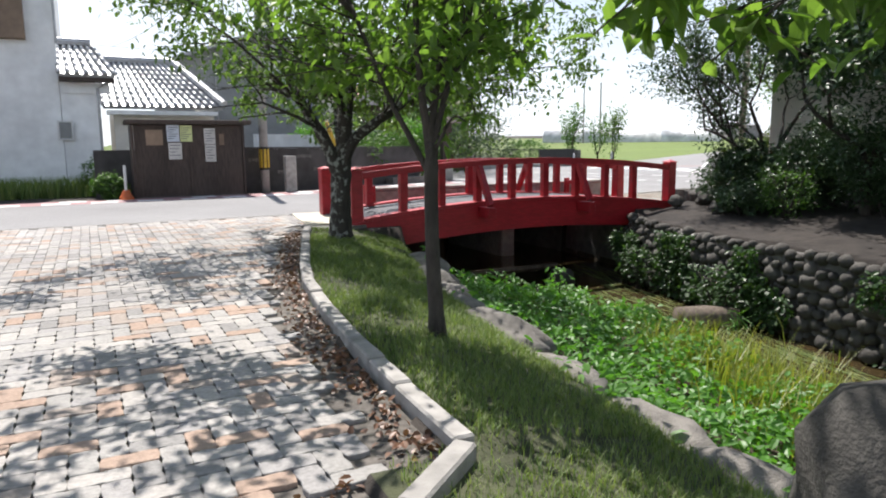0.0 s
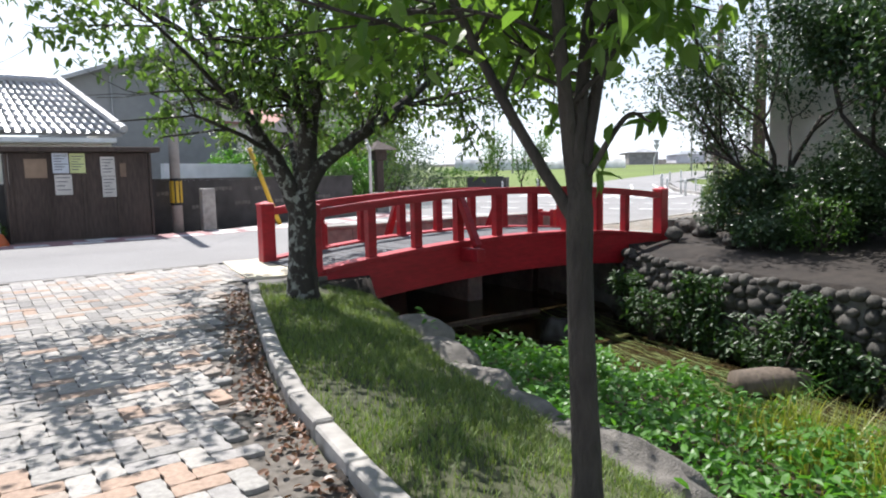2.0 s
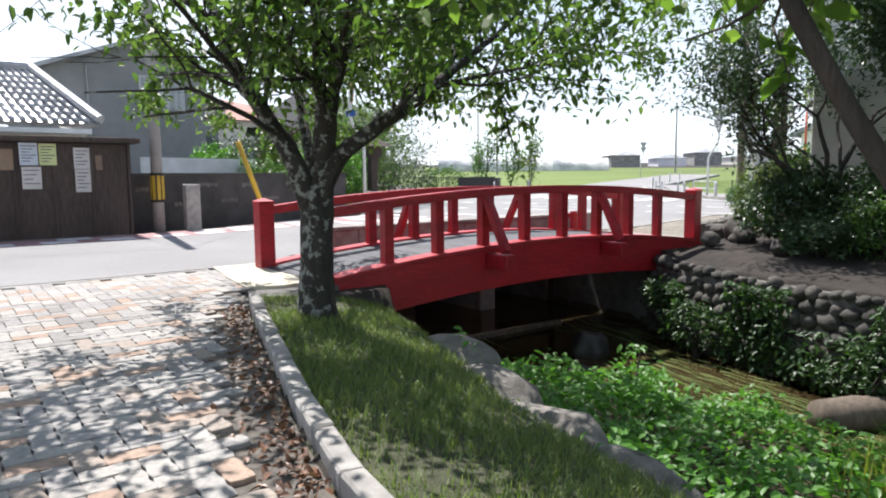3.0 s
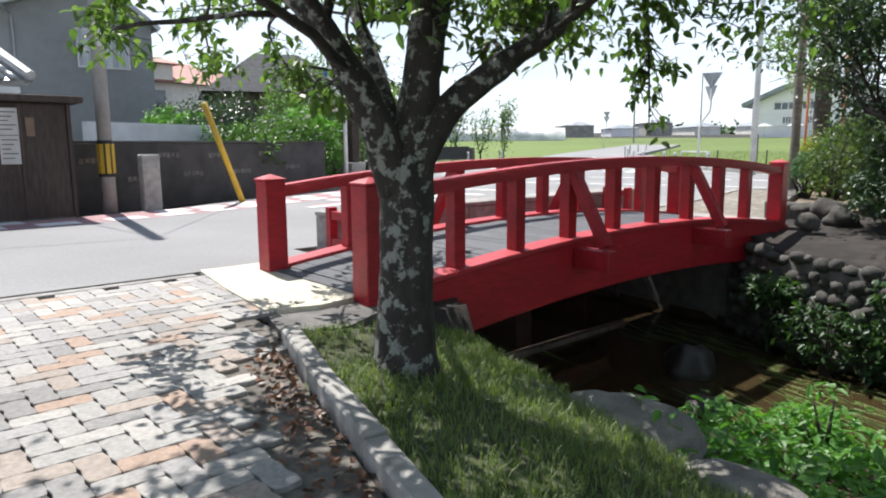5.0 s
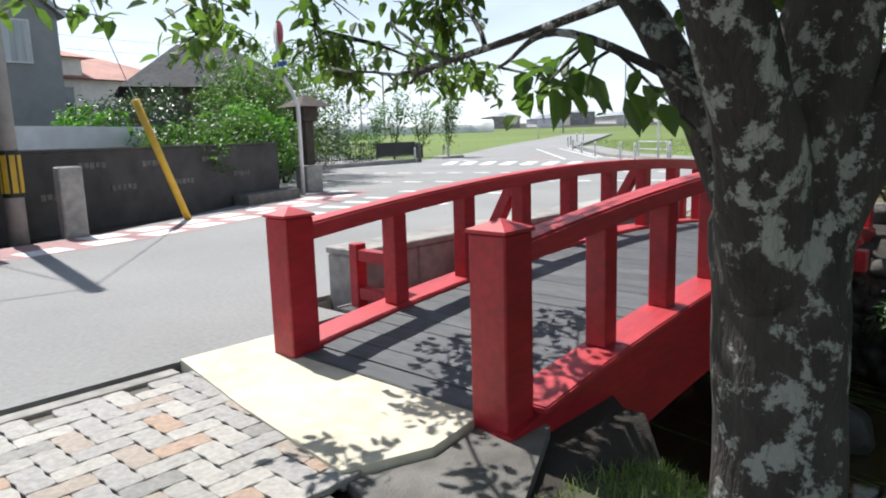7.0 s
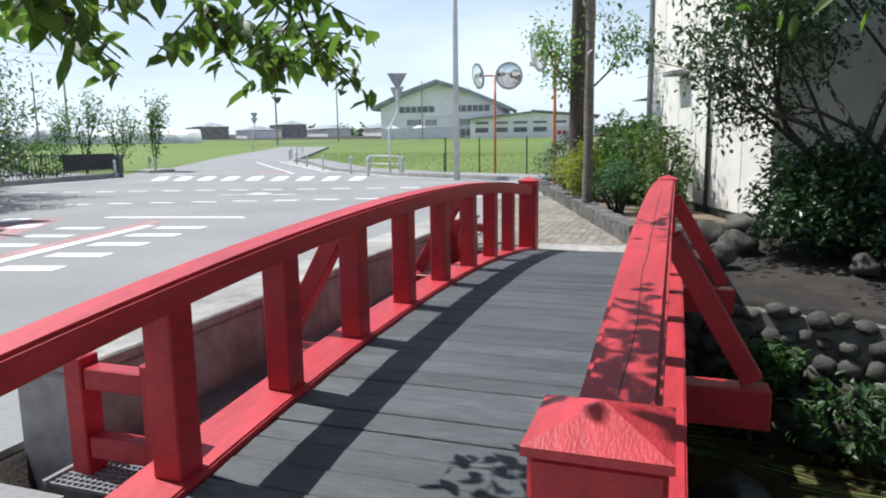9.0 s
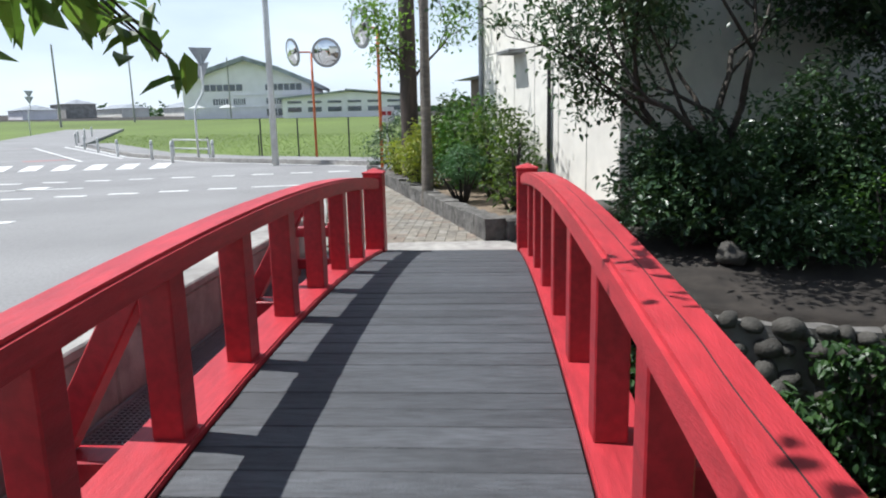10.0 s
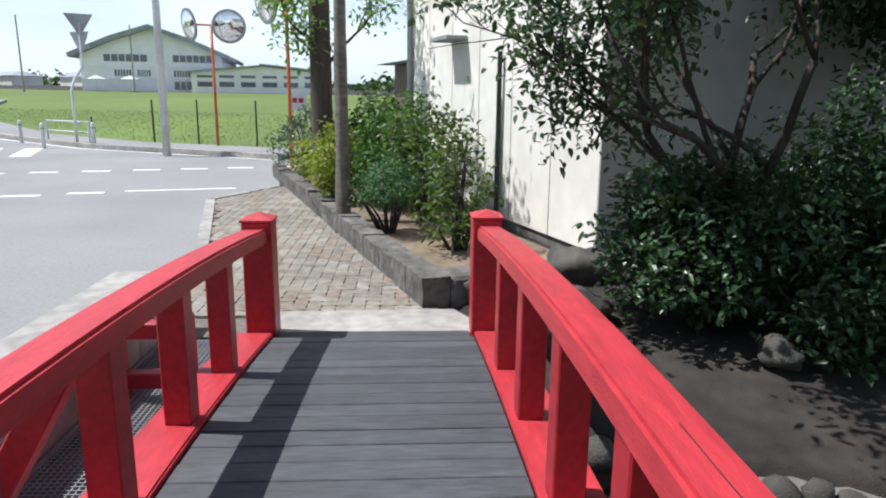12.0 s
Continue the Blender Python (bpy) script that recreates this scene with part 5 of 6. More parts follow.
b0 = bollard((24.6, 9.6, 0))
for x, y in ((24.3, 11.0), (26.6, 12.9), (29.5, 15.9), (32.8, 18.7), (36.2, 21.4), (40, 24.2), (44.2, 26.6), (49, 29), (54, 31.4), (22.6, 22.3), (27.3, 24.3), (29.0, 26.2)):
    copy_thing(b0, pose(x, y, rise(x, y) - 0.02))


def pipe_rail(a, c, label):
    a, c = Vector(a), Vector(c)
    t = thing("pipe_rail", a, label, "guard rail", group="white pipe rails")
    d = c - a
    for f in (0, 1):
        bm = bmesh.new()
        tube(bm, [d * f - Vector((0, 0, 0.05)), d * f + Vector((0, 0, 0.8))], 0.04, 8)
        part("post", bm, M_METAL_WHITE, t)
    for z in (0.45, 0.78):
        bm = bmesh.new()
        tube(bm, [Vector((0, 0, z)), d + Vector((0, 0, z))], 0.03, 8)
        part("rail", bm, M_METAL_WHITE, t)


pipe_rail((25.0, 9.9, 0), (26.4, 11.9, 0), "white pipe guard rail at the crossing")
gs = thing("give_way_sign", (25.2, 10.4, 0), "grey backs of two triangular signs on a bent white post", "road sign")
bm = bmesh.new()
tube(bm, [(0, 0, -0.1), (0, 0, 1.8), (0.12, -0.05, 2.1), (0.42, -0.2, 2.5), (0.45, -0.22, 2.8), (0.45, -0.22, 3.9)], 0.045, 8)
part("pole", bm, M_METAL_WHITE, gs, smooth=True)
for z, tn in ((3.85, -62), (3.3, -115)):
    bm = bmesh.new()
    m = Matrix.Translation((0.45, -0.22, z)) @ Matrix.Rotation(radians(tn), 4, "Z")
    a, c = [bm.verts.new(m @ Vector(p)) for p in ((-0.42, -0.03, 0.3), (0.42, -0.03, 0.3), (0, -0.03, -0.42))], [bm.verts.new(m @ Vector(p)) for p in ((-0.42, -0.015, 0.3), (0.42, -0.015, 0.3), (0, -0.015, -0.42))]
    bm.faces.new(a), bm.faces.new(c[::-1])
    for k in range(3):
        bm.faces.new((a[k], c[k], c[(k + 1) % 3], a[(k + 1) % 3]))
    part("sign_plate", bm, M_METAL_GREY, gs)
fs = copy_thing(gs, pose(62, 42, rise(62, 42) - 0.2, 0, 0, 30))


def mirror_post(at, label, heads):
    t = thing("traffic_mirror", at, label, "traffic mirror")
    bm = bmesh.new()
    tube(bm, [(0, 0, -0.1), (0, 0, 3.7)], 0.045, 10)
    part("pole", bm, M_ORANGE, t, smooth=True)
    for x, y, z, r, yaw, pitch in heads:
        turn = Matrix.Translation((x, y, z)) @ Matrix.Rotation(radians(yaw), 4, "Z") @ Matrix.Rotation(radians(90 + pitch), 4, "X")
        bm = bmesh.new()
        prof = [(0.005, 0.13)] + [(r * k / 8, 0.13 - 0.12 * (k / 8) ** 2) for k in range(1, 9)]
        lathe(bm, prof[::-1], 32)
        bm.transform(turn)
        hd = part("mirror_face", bm, M_MIRROR, t, "convex mirror", smooth=True)
        bm = bmesh.new()
        lathe(bm, [(r + 0.001, -0.03), (r + 0.03, -0.02), (r + 0.03, 0.03), (r + 0.001, 0.035)], 32)
        bm.transform(turn)
        part("rim", bm, M_METAL_GREY, hd)
        bm = bmesh.new()
        tube(bm, [(0, 0, z), turn @ Vector((0, 0, -0.04))], 0.03, 6)
        part("arm", bm, M_ORANGE, hd)


mirror_post((24.4, 5.7, 0), "two round convex mirrors on an orange post", [(-0.1, 0.62, 3.75, 0.45, -140, 10), (-0.25, -0.6, 3.7, 0.47, -78, 10)])
mirror_post((18.55, 2.45, 0.0), "round convex mirror on an orange post", [(-0.15, 0.42, 3.75, 0.5, -145, 8)])
bs = thing("small_sign", (20.5, 2.55, 0), "small white sign board with red marks on a thin post", "sign")
bm = bmesh.new()
tube(bm, [(0, 0, -0.1), (0, 0, 1.6)], 0.03, 8)
part("post", bm, M_METAL_WHITE, bs)
part("board", boxes(((-0.04, -0.22, 1.3), (-0.031, 0.22, 1.75))), M_METAL_WHITE, bs)
for y in (-0.08, 0.08):
    part("red_mark", boxes(((-0.046, y - 0.06, 1.5), (-0.0405, y + 0.06, 1.62))), M_RED, bs)
for x, y in ((26.2, 8.3), (27.5, 7.2), (26.4, 4.9), (30, 12), (31, 10)):
    fp = thing("stake", (x, y, -0.2), "thin dark stake at the field edge", "stake", group="field stakes")
    bm = bmesh.new()
    tube(bm, [(0, 0, 0), (0, 0, 1.7 if x < 28 else 1.0)], 0.03, 6)
    part("shaft", bm, M_DARKMETAL, fp)

# fence of the garden across the junction
fn = thing("fence", (15.5, 21.5, 0), "dark metal garden fence on a low kerb", "fence", turn=math.degrees(math.atan2(1.0, 7.5)))
part("plinth", boxes(((0, 0, -0.1), (7.6, 0.16, 0.2)), bevel=0.01), M_CONC, fn)
for z in (0.35, 1.02):
    part("rail", boxes(((0, 0.06, z), (7.5, 0.09, z + 0.04))), M_DARKMETAL, fn)
for i in range(42):
    part("bar", boxes(((0.05 + i * 0.18, 0.065, 0.202), (0.068 + i * 0.18, 0.083, 1.1))), M_DARKMETAL, fn)
part("end_post", boxes(((7.62, 0, -0.1), (7.9, 0.28, 1.0)), bevel=0.01), M_CONC_DARK, fn)
part("screen", boxes(((4.5, 0.12, 0.4), (7.5, 0.15, 1.05))), M_DARKMETAL, fn)
isl = tagged(part("island_kerb", prism([(26.5, 24.0), (27.6, 23.6), (28.6, 24.2), (29.4, 25.6), (28.6, 26.0), (27, 25.2)], -0.1, 0.15), M_CONC), "curved kerb of a small planting island", "kerb", kind="structure")

# kerb and footway on the field side
for k, (a, c) in enumerate((((20.6, 3.15), (22.0, 5.5)), ((22.0, 5.5), (23.3, 7.9)), ((23.3, 7.9), (24.3, 9.7)), ((24.3, 9.7), (26.5, 12.3)), ((26.5, 12.3), (29.2, 15.0)), ((29.2, 15), (40.2, 24)))):
    d = (Vector((*c, 0)) - Vector((*a, 0))).normalized()
    w = Vector((d.y, -d.x, 0)) * 0.18
    kb = part("kerb", prism([a, (a[0] + w.x, a[1] + w.y), (c[0] + w.x, c[1] + w.y), c], -0.2, 0.15), M_CONC)
    tagged(kb, "pale concrete kerb at the field corner", "kerb", kind="structure")
sheet("pavement", [(20.8, 3.1), (22.2, 5.4), (24.5, 9.6), (29.3, 14.8), (40.4, 23.8), (41.2, 22.6), (30.4, 13.8), (26.0, 8.6), (24.0, 4.4), (22.8, 2.2)], -0.25, 0.11, M_ASPHALT, "grey footway along the rice field", "pavement")

# ---- road markings ----
def mark(a, c, width, material=M_WHITE, z=0.0095, name="marking"):
    a, c = Vector((*a, 0)), Vector((*c, 0))
    d = (c - a).normalized()
    w = Vector((-d.y, d.x, 0)) * width / 2
    bm = prism([(p.x, p.y) for p in (a - w, c - w, c + w, a + w)], 0.0055, z)
    for v in bm.verts:
        v.co.z += rise(v.co.x, v.co.y)
    ob = part(name, bm, material, road)
    return ob


for k in range(16):
    x, y = 14.44 + 0.296 * k, 17.6 - 0.975 * k
    mark((x, y), (x + 0.06, y - 0.57), 0.22)
for k in range(-1, 10):
    x, y = 10.9 + 0.366 * k, 13.6 - 0.895 * k
    mark((x, y), (x + 0.09, y - 0.57), 0.2)
mark((14.5, 4.7), (14.95, 2.9), 0.14)
for k in range(9):
    f = k / 8
    x, y = 20.7 + 0.5 * f, 18.4 - 8.3 * f
    mark((x, y), (x + 2.9, y + 2.1 - 1.0 * f), 0.5)
mark((9.1, 9.36), (9.62, 6.66), 0.22)
mark((20.5, 3.0), (24.25, 9.9), 0.12), mark((24.25, 9.9), (29, 15.2), 0.12), mark((29, 15.2), (40, 24.3), 0.12)
mark((22.0, 21.6), (16.3, 21.0), 0.12), mark((26.3, 23.6), (24, 19.4), 0.12)
mark((14.36, 10.82), (14.87, 8.74), 0.14), mark((14.82, 10.15), (14.9, 9.65), 0.75)
for k in range(5):
    mark((7.96 - 0.88 * k, 7.17 - 0.23 * k), (8.13 - 0.88 * k, 6.38 - 0.21 * k), 0.3)
for k in range(4):
    mark((7.53 - 0.88 * k, 8.81 - 0.35 * k), (7.68 - 0.88 * k, 8.07 - 0.32 * k), 0.26)
mark((8.19, 7.52), (3.6, 6.38), 0.2, M_WHITE, 0.012)
mark((8.8, 7.9), (3.9, 6.7), 0.35, M_PINK, 0.008)
for k in range(5):
    mark((27 + k * 2.2, 17.5 + k * 1.9), (28.6 + k * 2.2, 18.9 + k * 1.9), 1.6, M_PINK, 0.008)
mark((26.2, 15.6), (38, 25.5), 0.14), mark((28, 14.9), (39, 24.3), 0.14)
# patched strip of pale and pink squares on the far side
strip = [(-14, 6.55), (-6, 6.75), (-3, 6.85), (0, 7.0), (1.7, 7.35), (4.2, 8.25), (6.4, 9.25), (8.6, 10.6)]
rngm = random.Random(4)
for a, c in zip(strip, strip[1:]):
    mark(a, c, 1.15, M_PINK, 0.0075)
    d = Vector((*c, 0)) - Vector((*a, 0))
    n = max(1, int(d.length / 0.85))
    for i in range(n):
        for row in (-0.29, 0.29):
            if rngm.random() < 0.25:
                continue
            p = Vector((*a, 0)) + d * ((i + 0.15 + 0.35 * (row > 0)) / n)
            q = p + d.normalized() * 0.58
            off = Vector((-d.y, d.x, 0)).normalized() * row
            mark((p.x + off.x, p.y + off.y), (q.x + off.x, q.y + off.y), 0.42, M_WHITE, 0.0105)

# ---- shrubs and ground cover ----
def shrub(name, at, size, label, leaf, seed, count=1500, ls=(0.07, 0.035), stems=7, hollow=0.45, droop=0.2, bark=None, base=0.0):
    """A bush: several stems from the ground and leaves through an uneven crown."""
    rng = np.random.default_rng(seed)
    t = thing(name, at, label, "shrub")
    sx, sy, sz = size
    off = rng.uniform(0, 50, 3)
    spots = []
    while len(spots) < count:
        d = rng.normal(0, 1, 3)
        d /= np.linalg.norm(d)
        k = 1 + 0.55 * noise.noise(Vector(d * 1.6 + off)) + 0.25 * noise.noise(Vector(d * 4.0 + off))
        r = k * rng.uniform(hollow, 1) ** 0.6
        p = np.array([d[0] * sx * r, d[1] * sy * r, base + sz * (1 + d[2] * r)])
        if p[2] > 0.02 and noise.noise(Vector(p * 3.1 + off)) > -0.28:
            spots.append(p)
    for k in range(stems):
        bm = bmesh.new()
        e = spots[rng.integers(0, count)]
        a = rng.uniform(0, 6.28)
        s0 = Vector((0.08 * math.cos(a) * sx, 0.08 * math.sin(a) * sy, -0.12))
        tube(bm, [s0, s0.lerp(Vector(e), 0.5) + Vector((0, 0, sz * 0.2)), Vector(e)], [0.022 * (1 + sz * 0.5), 0.014, 0.006], 5)
        part("stem", bm, bark or M_BARK, t, smooth=True)
    add_crown(t, "foliage", spots, *ls, leaf, rng, droop)
    return t


# dark evergreens on the terrace
shrub("camellia", (7.1, -2.4, 0.08), (0.72, 0.75, 0.62), "dense dark glossy camellia bush on the terrace", M_DARKLEAF, 1, 6500, (0.085, 0.042), hollow=0.25)
shrub("camellia", (7.3, -3.6, 0.1), (0.9, 0.9, 0.6), "dark glossy evergreen bush before the building", M_DARKLEAF, 2, 5500, (0.085, 0.042), hollow=0.3)
shrub("camellia", (7.0, -5.3, 0.1), (1.0, 1.1, 0.8), "tall dark evergreen bush before the building", M_DARKLEAF, 3, 6000, (0.085, 0.042), hollow=0.3)
shrub("camellia", (6.6, -7.4, 0.1), (1.2, 1.2, 1.2), "large dark evergreen bush on the terrace", M_DARKLEAF, 4, 7000, (0.09, 0.045), hollow=0.3)
shrub("camellia", (6.0, -9.8, 0.1), (1.3, 1.3, 1.3), "large dark evergreen bush along the stream", M_DARKLEAF, 6, 6500, (0.09, 0.045), hollow=0.3)
shrub("light_shrub", (6.3, -4.0, 0.05), (0.45, 0.5, 0.42), "small lighter green shrub at the terrace edge", M_HEDGE, 7, 900, (0.07, 0.03))
tree("evergreen_tree", (7.45, -2.75, 0.05), "multi-stemmed dark evergreen tree before the building wall", [((0, 0, -0.1), 0.09), ((0.0, 0.0, 0.5), 0.07), ((0, 0, 0.7), 0.065)],
     [((0, 0, 0.5), (-0.5, 0.55, 1.3), 1.5, 0.045), ((0, 0, 0.55), (0.1, -0.4, 1.4), 1.6, 0.05), ((0, 0, 0.6), (-0.6, -0.2, 1.2), 1.5, 0.045), ((0, 0, 0.6), (-0.9, 0.5, 1.0), 1.5, 0.04)],
     21, M_DARKLEAF, per=11, reach=0.15, size=(0.085, 0.042), depth=3, spread=0.75, lift=0.12, lo=0.9)
tree("evergreen_tree", (7.0, -4.9, 0.05), "dark evergreen tree shading the stream terrace", [((0, 0, -0.1), 0.1), ((0.0, 0.05, 0.6), 0.08), ((0, 0, 0.9), 0.07)],
     [((0, 0, 0.8), (-0.4, 0.5, 1.3), 1.5, 0.05), ((0, 0, 0.8), (0.3, -0.5, 1.3), 1.6, 0.05), ((0, 0, 0.9), (-0.5, -0.5, 1.2), 1.6, 0.05)],
     22, M_DARKLEAF, per=24, reach=0.18, size=(0.115, 0.056), depth=3, spread=0.8, lift=0.12, lo=1.1)
tree("evergreen_tree", (6.4, -7.8, 0.05), "tall dark evergreen tree on the stream terrace", [((0, 0, -0.1), 0.1), ((0.0, 0.05, 0.6), 0.08), ((0, 0, 0.9), 0.07)],
     [((0, 0, 0.8), (-0.4, 0.5, 1.3), 1.7, 0.05), ((0, 0, 0.8), (0.3, -0.5, 1.3), 1.7, 0.05), ((0, 0, 0.9), (-0.5, -0.5, 1.2), 1.7, 0.05)],
     23, M_DARKLEAF, per=26, reach=0.2, size=(0.12, 0.058), depth=3, spread=0.8, lift=0.12, lo=1.1)

shrub("camellia", (7.5, -4.0, 0.1), (0.75, 0.9, 0.95), "tall dark evergreen against the shaded wall", M_DARKLEAF, 12, 4000, (0.09, 0.045), hollow=0.15)
shrub("camellia", (7.3, -6.0, 0.1), (1.0, 1.2, 1.45), "tall dense dark evergreen before the building", M_DARKLEAF, 13, 7000, (0.09, 0.045), hollow=0.15)
shrub("camellia", (6.3, -3.2, 0.0), (0.5, 0.6, 0.3), "low dark bush at the terrace edge", M_DARKLEAF, 14, 2600, (0.08, 0.04), hollow=0.2)

shrub("fern", (4.72, -2.35, -1.2), (0.26, 0.55, 0.34), "broad leafy fern growing from the cobbled wall", M_IVY, 15, 480, (0.11, 0.04), stems=6)
shrub("fern", (5.05, -1.55, -0.75), (0.25, 0.35, 0.2), "small leafy fern on the cobbled wall", M_IVY, 16, 420, (0.12, 0.045), stems=4)
shrub("fern", (4.2, -4.6, -1.25), (0.32, 0.7, 0.4), "leafy plants hanging over the stream wall", M_IVY, 17, 480, (0.11, 0.04), stems=6)

# planted bed beyond the bridge
bed = tagged(part("planting_bed", prism([(7.75, -0.6), (16.8, 2.2), (17.2, 0.6), (13.6, -0.25), (8.5, -1.85), (7.9, -1.3)], -0.2, 0.17), M_DRYSOIL), "dry brown soil of the planted bed", "planting bed", kind="structure")
shrub("round_shrub", (9.9, -0.02, 0.17), (0.38, 0.38, 0.29), "clipped blue-green juniper on bare twisted stems", M_JUNIPER, 31, 3400, (0.05, 0.016), stems=12, base=0.25)
shrub("light_shrub", (9.0, -0.75, 0.17), (0.42, 0.42, 0.6), "thin leafy shrub against the sunlit wall", M_GARDENLEAF, 32, 750, (0.085, 0.045), stems=10)
shrub("light_shrub", (10.6, -0.5, 0.17), (0.65, 0.6, 0.75), "green leafy garden shrub in the bed", M_GARDENLEAF, 33, 1800, (0.09, 0.048), stems=8)
shrub("light_shrub", (11.8, -0.1, 0.17), (0.7, 0.6, 0.7), "bright green upright shrub in the bed", M_HEDGE, 34, 3200, (0.09, 0.048))
shrub("yellow_shrub", (12.3, 0.75, 0.17), (0.5, 0.45, 0.55), "yellow-green variegated shrub in the bed", M_YELLOWLEAF, 35, 2400, (0.085, 0.04))
shrub("yellow_shrub", (14.2, 1.2, 0.17), (0.5, 0.5, 0.42), "yellowish low shrub in the bed", M_YELLOWLEAF, 36, 2000, (0.085, 0.04))
shrub("dark_hedge", (15.8, 1.65, 0.17), (0.7, 0.62, 0.68), "dark clipped hedge at the end of the bed", M_DARKLEAF, 37, 4000, (0.06, 0.03))
shrub("light_shrub", (13.3, 0.2, 0.17), (0.7, 0.6, 0.8), "leafy shrub in front of the building end", M_GARDENLEAF, 38, 3200, (0.09, 0.048))
M_TRUNK = mat("grey_trunk", (0.20, 0.175, 0.145), 0.9, 0.6, 9, bump=0.6, big=0.7, big_scale=2, stretch=(1, 1, 2.5))
tree("garden_tree", (10.72, 0.55, 0.1), "straight grey-barked tree at the edge of the bed", [((0, 0, -0.1), 0.12), ((0, 0, 0.15), 0.095), ((0.0, 0, 1.5), 0.082), ((0.04, 0.0, 3.2), 0.075), ((0.05, 0, 4.8), 0.06)],
     [((0.04, 0, 3.3), (0.7, 0.5, 0.6), 1.0, 0.03), ((0.04, 0, 3.9), (-0.3, 0.6, 0.9), 1.0, 0.03)], 41, M_HEDGE, per=5, reach=0.14, size=(0.085, 0.045), lo=2.6, bark=M_TRUNK)
tree("garden_tree", (13.4, 1.1, 0.1), "dark-trunked garden tree with bright leafy shoots", [((0, 0, -0.1), 0.2), ((0, 0, 0.3), 0.17), ((0, 0, 2.0), 0.16), ((0.0, 0, 4.5), 0.14)],
     [((0, 0.05, 1.7), (-0.3, 0.4, 1.0), 0.8, 0.03), ((0, 0, 1.9), (0.5, -0.8, 0.8), 1.1, 0.03), ((0, 0, 2.2), (-0.5, 0.3, 1.0), 0.9, 0.03)], 42, M_LEAF2, per=6, reach=0.18, size=(0.10, 0.05), lo=1.6, bark=M_WOODDARK)

# gardens on the far side of the road
for k, (x, y, sx, sz, m_, lb) in enumerate(((4.6, 11.2, 1.2, 0.75, M_HEDGE, "green garden shrubs behind the wall"), (6.2, 11.8, 1.1, 0.85, M_HEDGE, "broad garden shrub above the wall"), (7.4, 12.8, 1.0, 1.0, M_HERB, "bright green bamboo-like shrub"), (5.2, 14.0, 1.5, 1.25, M_DARKLEAF, "dark clipped garden pine"),
                                           (8.0, 14.2, 1.3, 1.6, M_HEDGE, "tall green shrub in the garden"), (-3.5, 9.6, 0.5, 0.55, M_HEDGE, "weedy shrub beside the white house"), (9.8, 15.4, 1.8, 2.0, M_LEAF, "dark garden tree by the lantern"), (12.4, 17.6, 2.0, 2.0, M_DARKLEAF, "dark clipped tree in the fenced garden"),
                                           (-3.35, 7.7, 0.4, 0.33, M_HEDGE, "roadside weeds by the shelter"), (0.35, 9.3, 0.3, 0.5, M_HEDGE, "sprig of shrub above the boundary wall"), (-0.9, 9.6, 0.35, 0.9, M_YELLOWLEAF, "yellowish shrub top behind the shelter"), (3.6, 13.5, 0.9, 1.0, M_HERB, "light green garden shrub"))):
    shrub("garden_shrub", (x, y, 0), (sx, sx, sz), lb, m_, 60 + k, int(1200 + 1900 * sx), (0.13, 0.06) if y > 10 else (0.09, 0.045), base=0.25 if y > 10 else 0.0)
rng = np.random.default_rng(77)
weeds = blades(np.stack([rng.uniform(-13, -3.3, 5000), rng.uniform(9.2, 11.2, 5000), np.full(5000, -0.03)], 1), 0.5, 0.03, rng, 0.7, "weeds")
weeds.materials.append(M_GRASS)
tagged(new("weeds", weeds), "tall weeds at the foot of the white house", "weeds", kind="stuff")

# young street trees beyond the junction
for k, (x, y, h, s) in enumerate(((28.0, 24.9, 2.0, 1.0), (30.5, 29.5, 2.0, 0.75), (27.5, 29.0, 2.1, 0.8), (36, 40, 2.3, 0.8))):
    tree("street_tree", (x, y, 0), "young multi-stemmed street tree on the planting island" if k == 0 else "young street tree beyond the junction", [((0, 0, -0.1), 0.07), ((0, 0, 0.5), 0.055), ((0, 0, 0.8), 0.05)],
         [((0, 0, 0.4), (-0.3, 0.2, 1.4), h, 0.03), ((0, 0, 0.5), (0.4, 0.1, 1.4), h, 0.03), ((0, 0, 0.5), (0.0, -0.4, 1.5), h, 0.03)], 80 + k, M_HEDGE if k else M_LEAF, per=9, reach=0.22, size=(0.2, 0.1), depth=1, spread=0.4, lift=0.5)
shrub("garden_shrub", (17.5, 24, 0), (2.2, 1.6, 1.1), "dark green shrubs behind the metal fence", M_DARKLEAF, 90, 2200, (0.16, 0.08))
shrub("garden_shrub", (14.6, 22.5, 0), (2.0, 1.5, 1.9), "dark round-topped garden tree behind the fence", M_DARKLEAF, 91, 2600, (0.18, 0.09))
shrub("garden_shrub", (11.6, 20.5, 0), (1.8, 1.5, 2.2), "tall dark garden tree by the road", M_DARKLEAF, 92, 2600, (0.18, 0.09))
shrub("garden_shrub", (20.5, 24.2, 0), (1.6, 1.0, 0.9), "green shrubs inside the garden fence", M_HEDGE, 93, 1500, (0.15, 0.08))
rng = np.random.default_rng(5)
n = 6000
far_spots = np.stack([rng.uniform(215, 300, n), rng.uniform(-40, 150, n), 0 * np.arange(n)], 1)
far_spots[:, 2] = np.abs(rng.normal(0, 1.6, n)) * (0.5 + 0.5 * np.sin(far_spots[:, 1] * 0.21)) - 0.2 + np.array([rise(a, c) for a, c in far_spots[:, :2]])
fw = leaves(far_spots, 2.4, 1.6, rng, 0.0, "far_trees")
fw.materials.append(M_DARKLEAF)
tagged(new("far_trees", fw), "distant line of trees beyond the rice fields", "woods", kind="stuff")
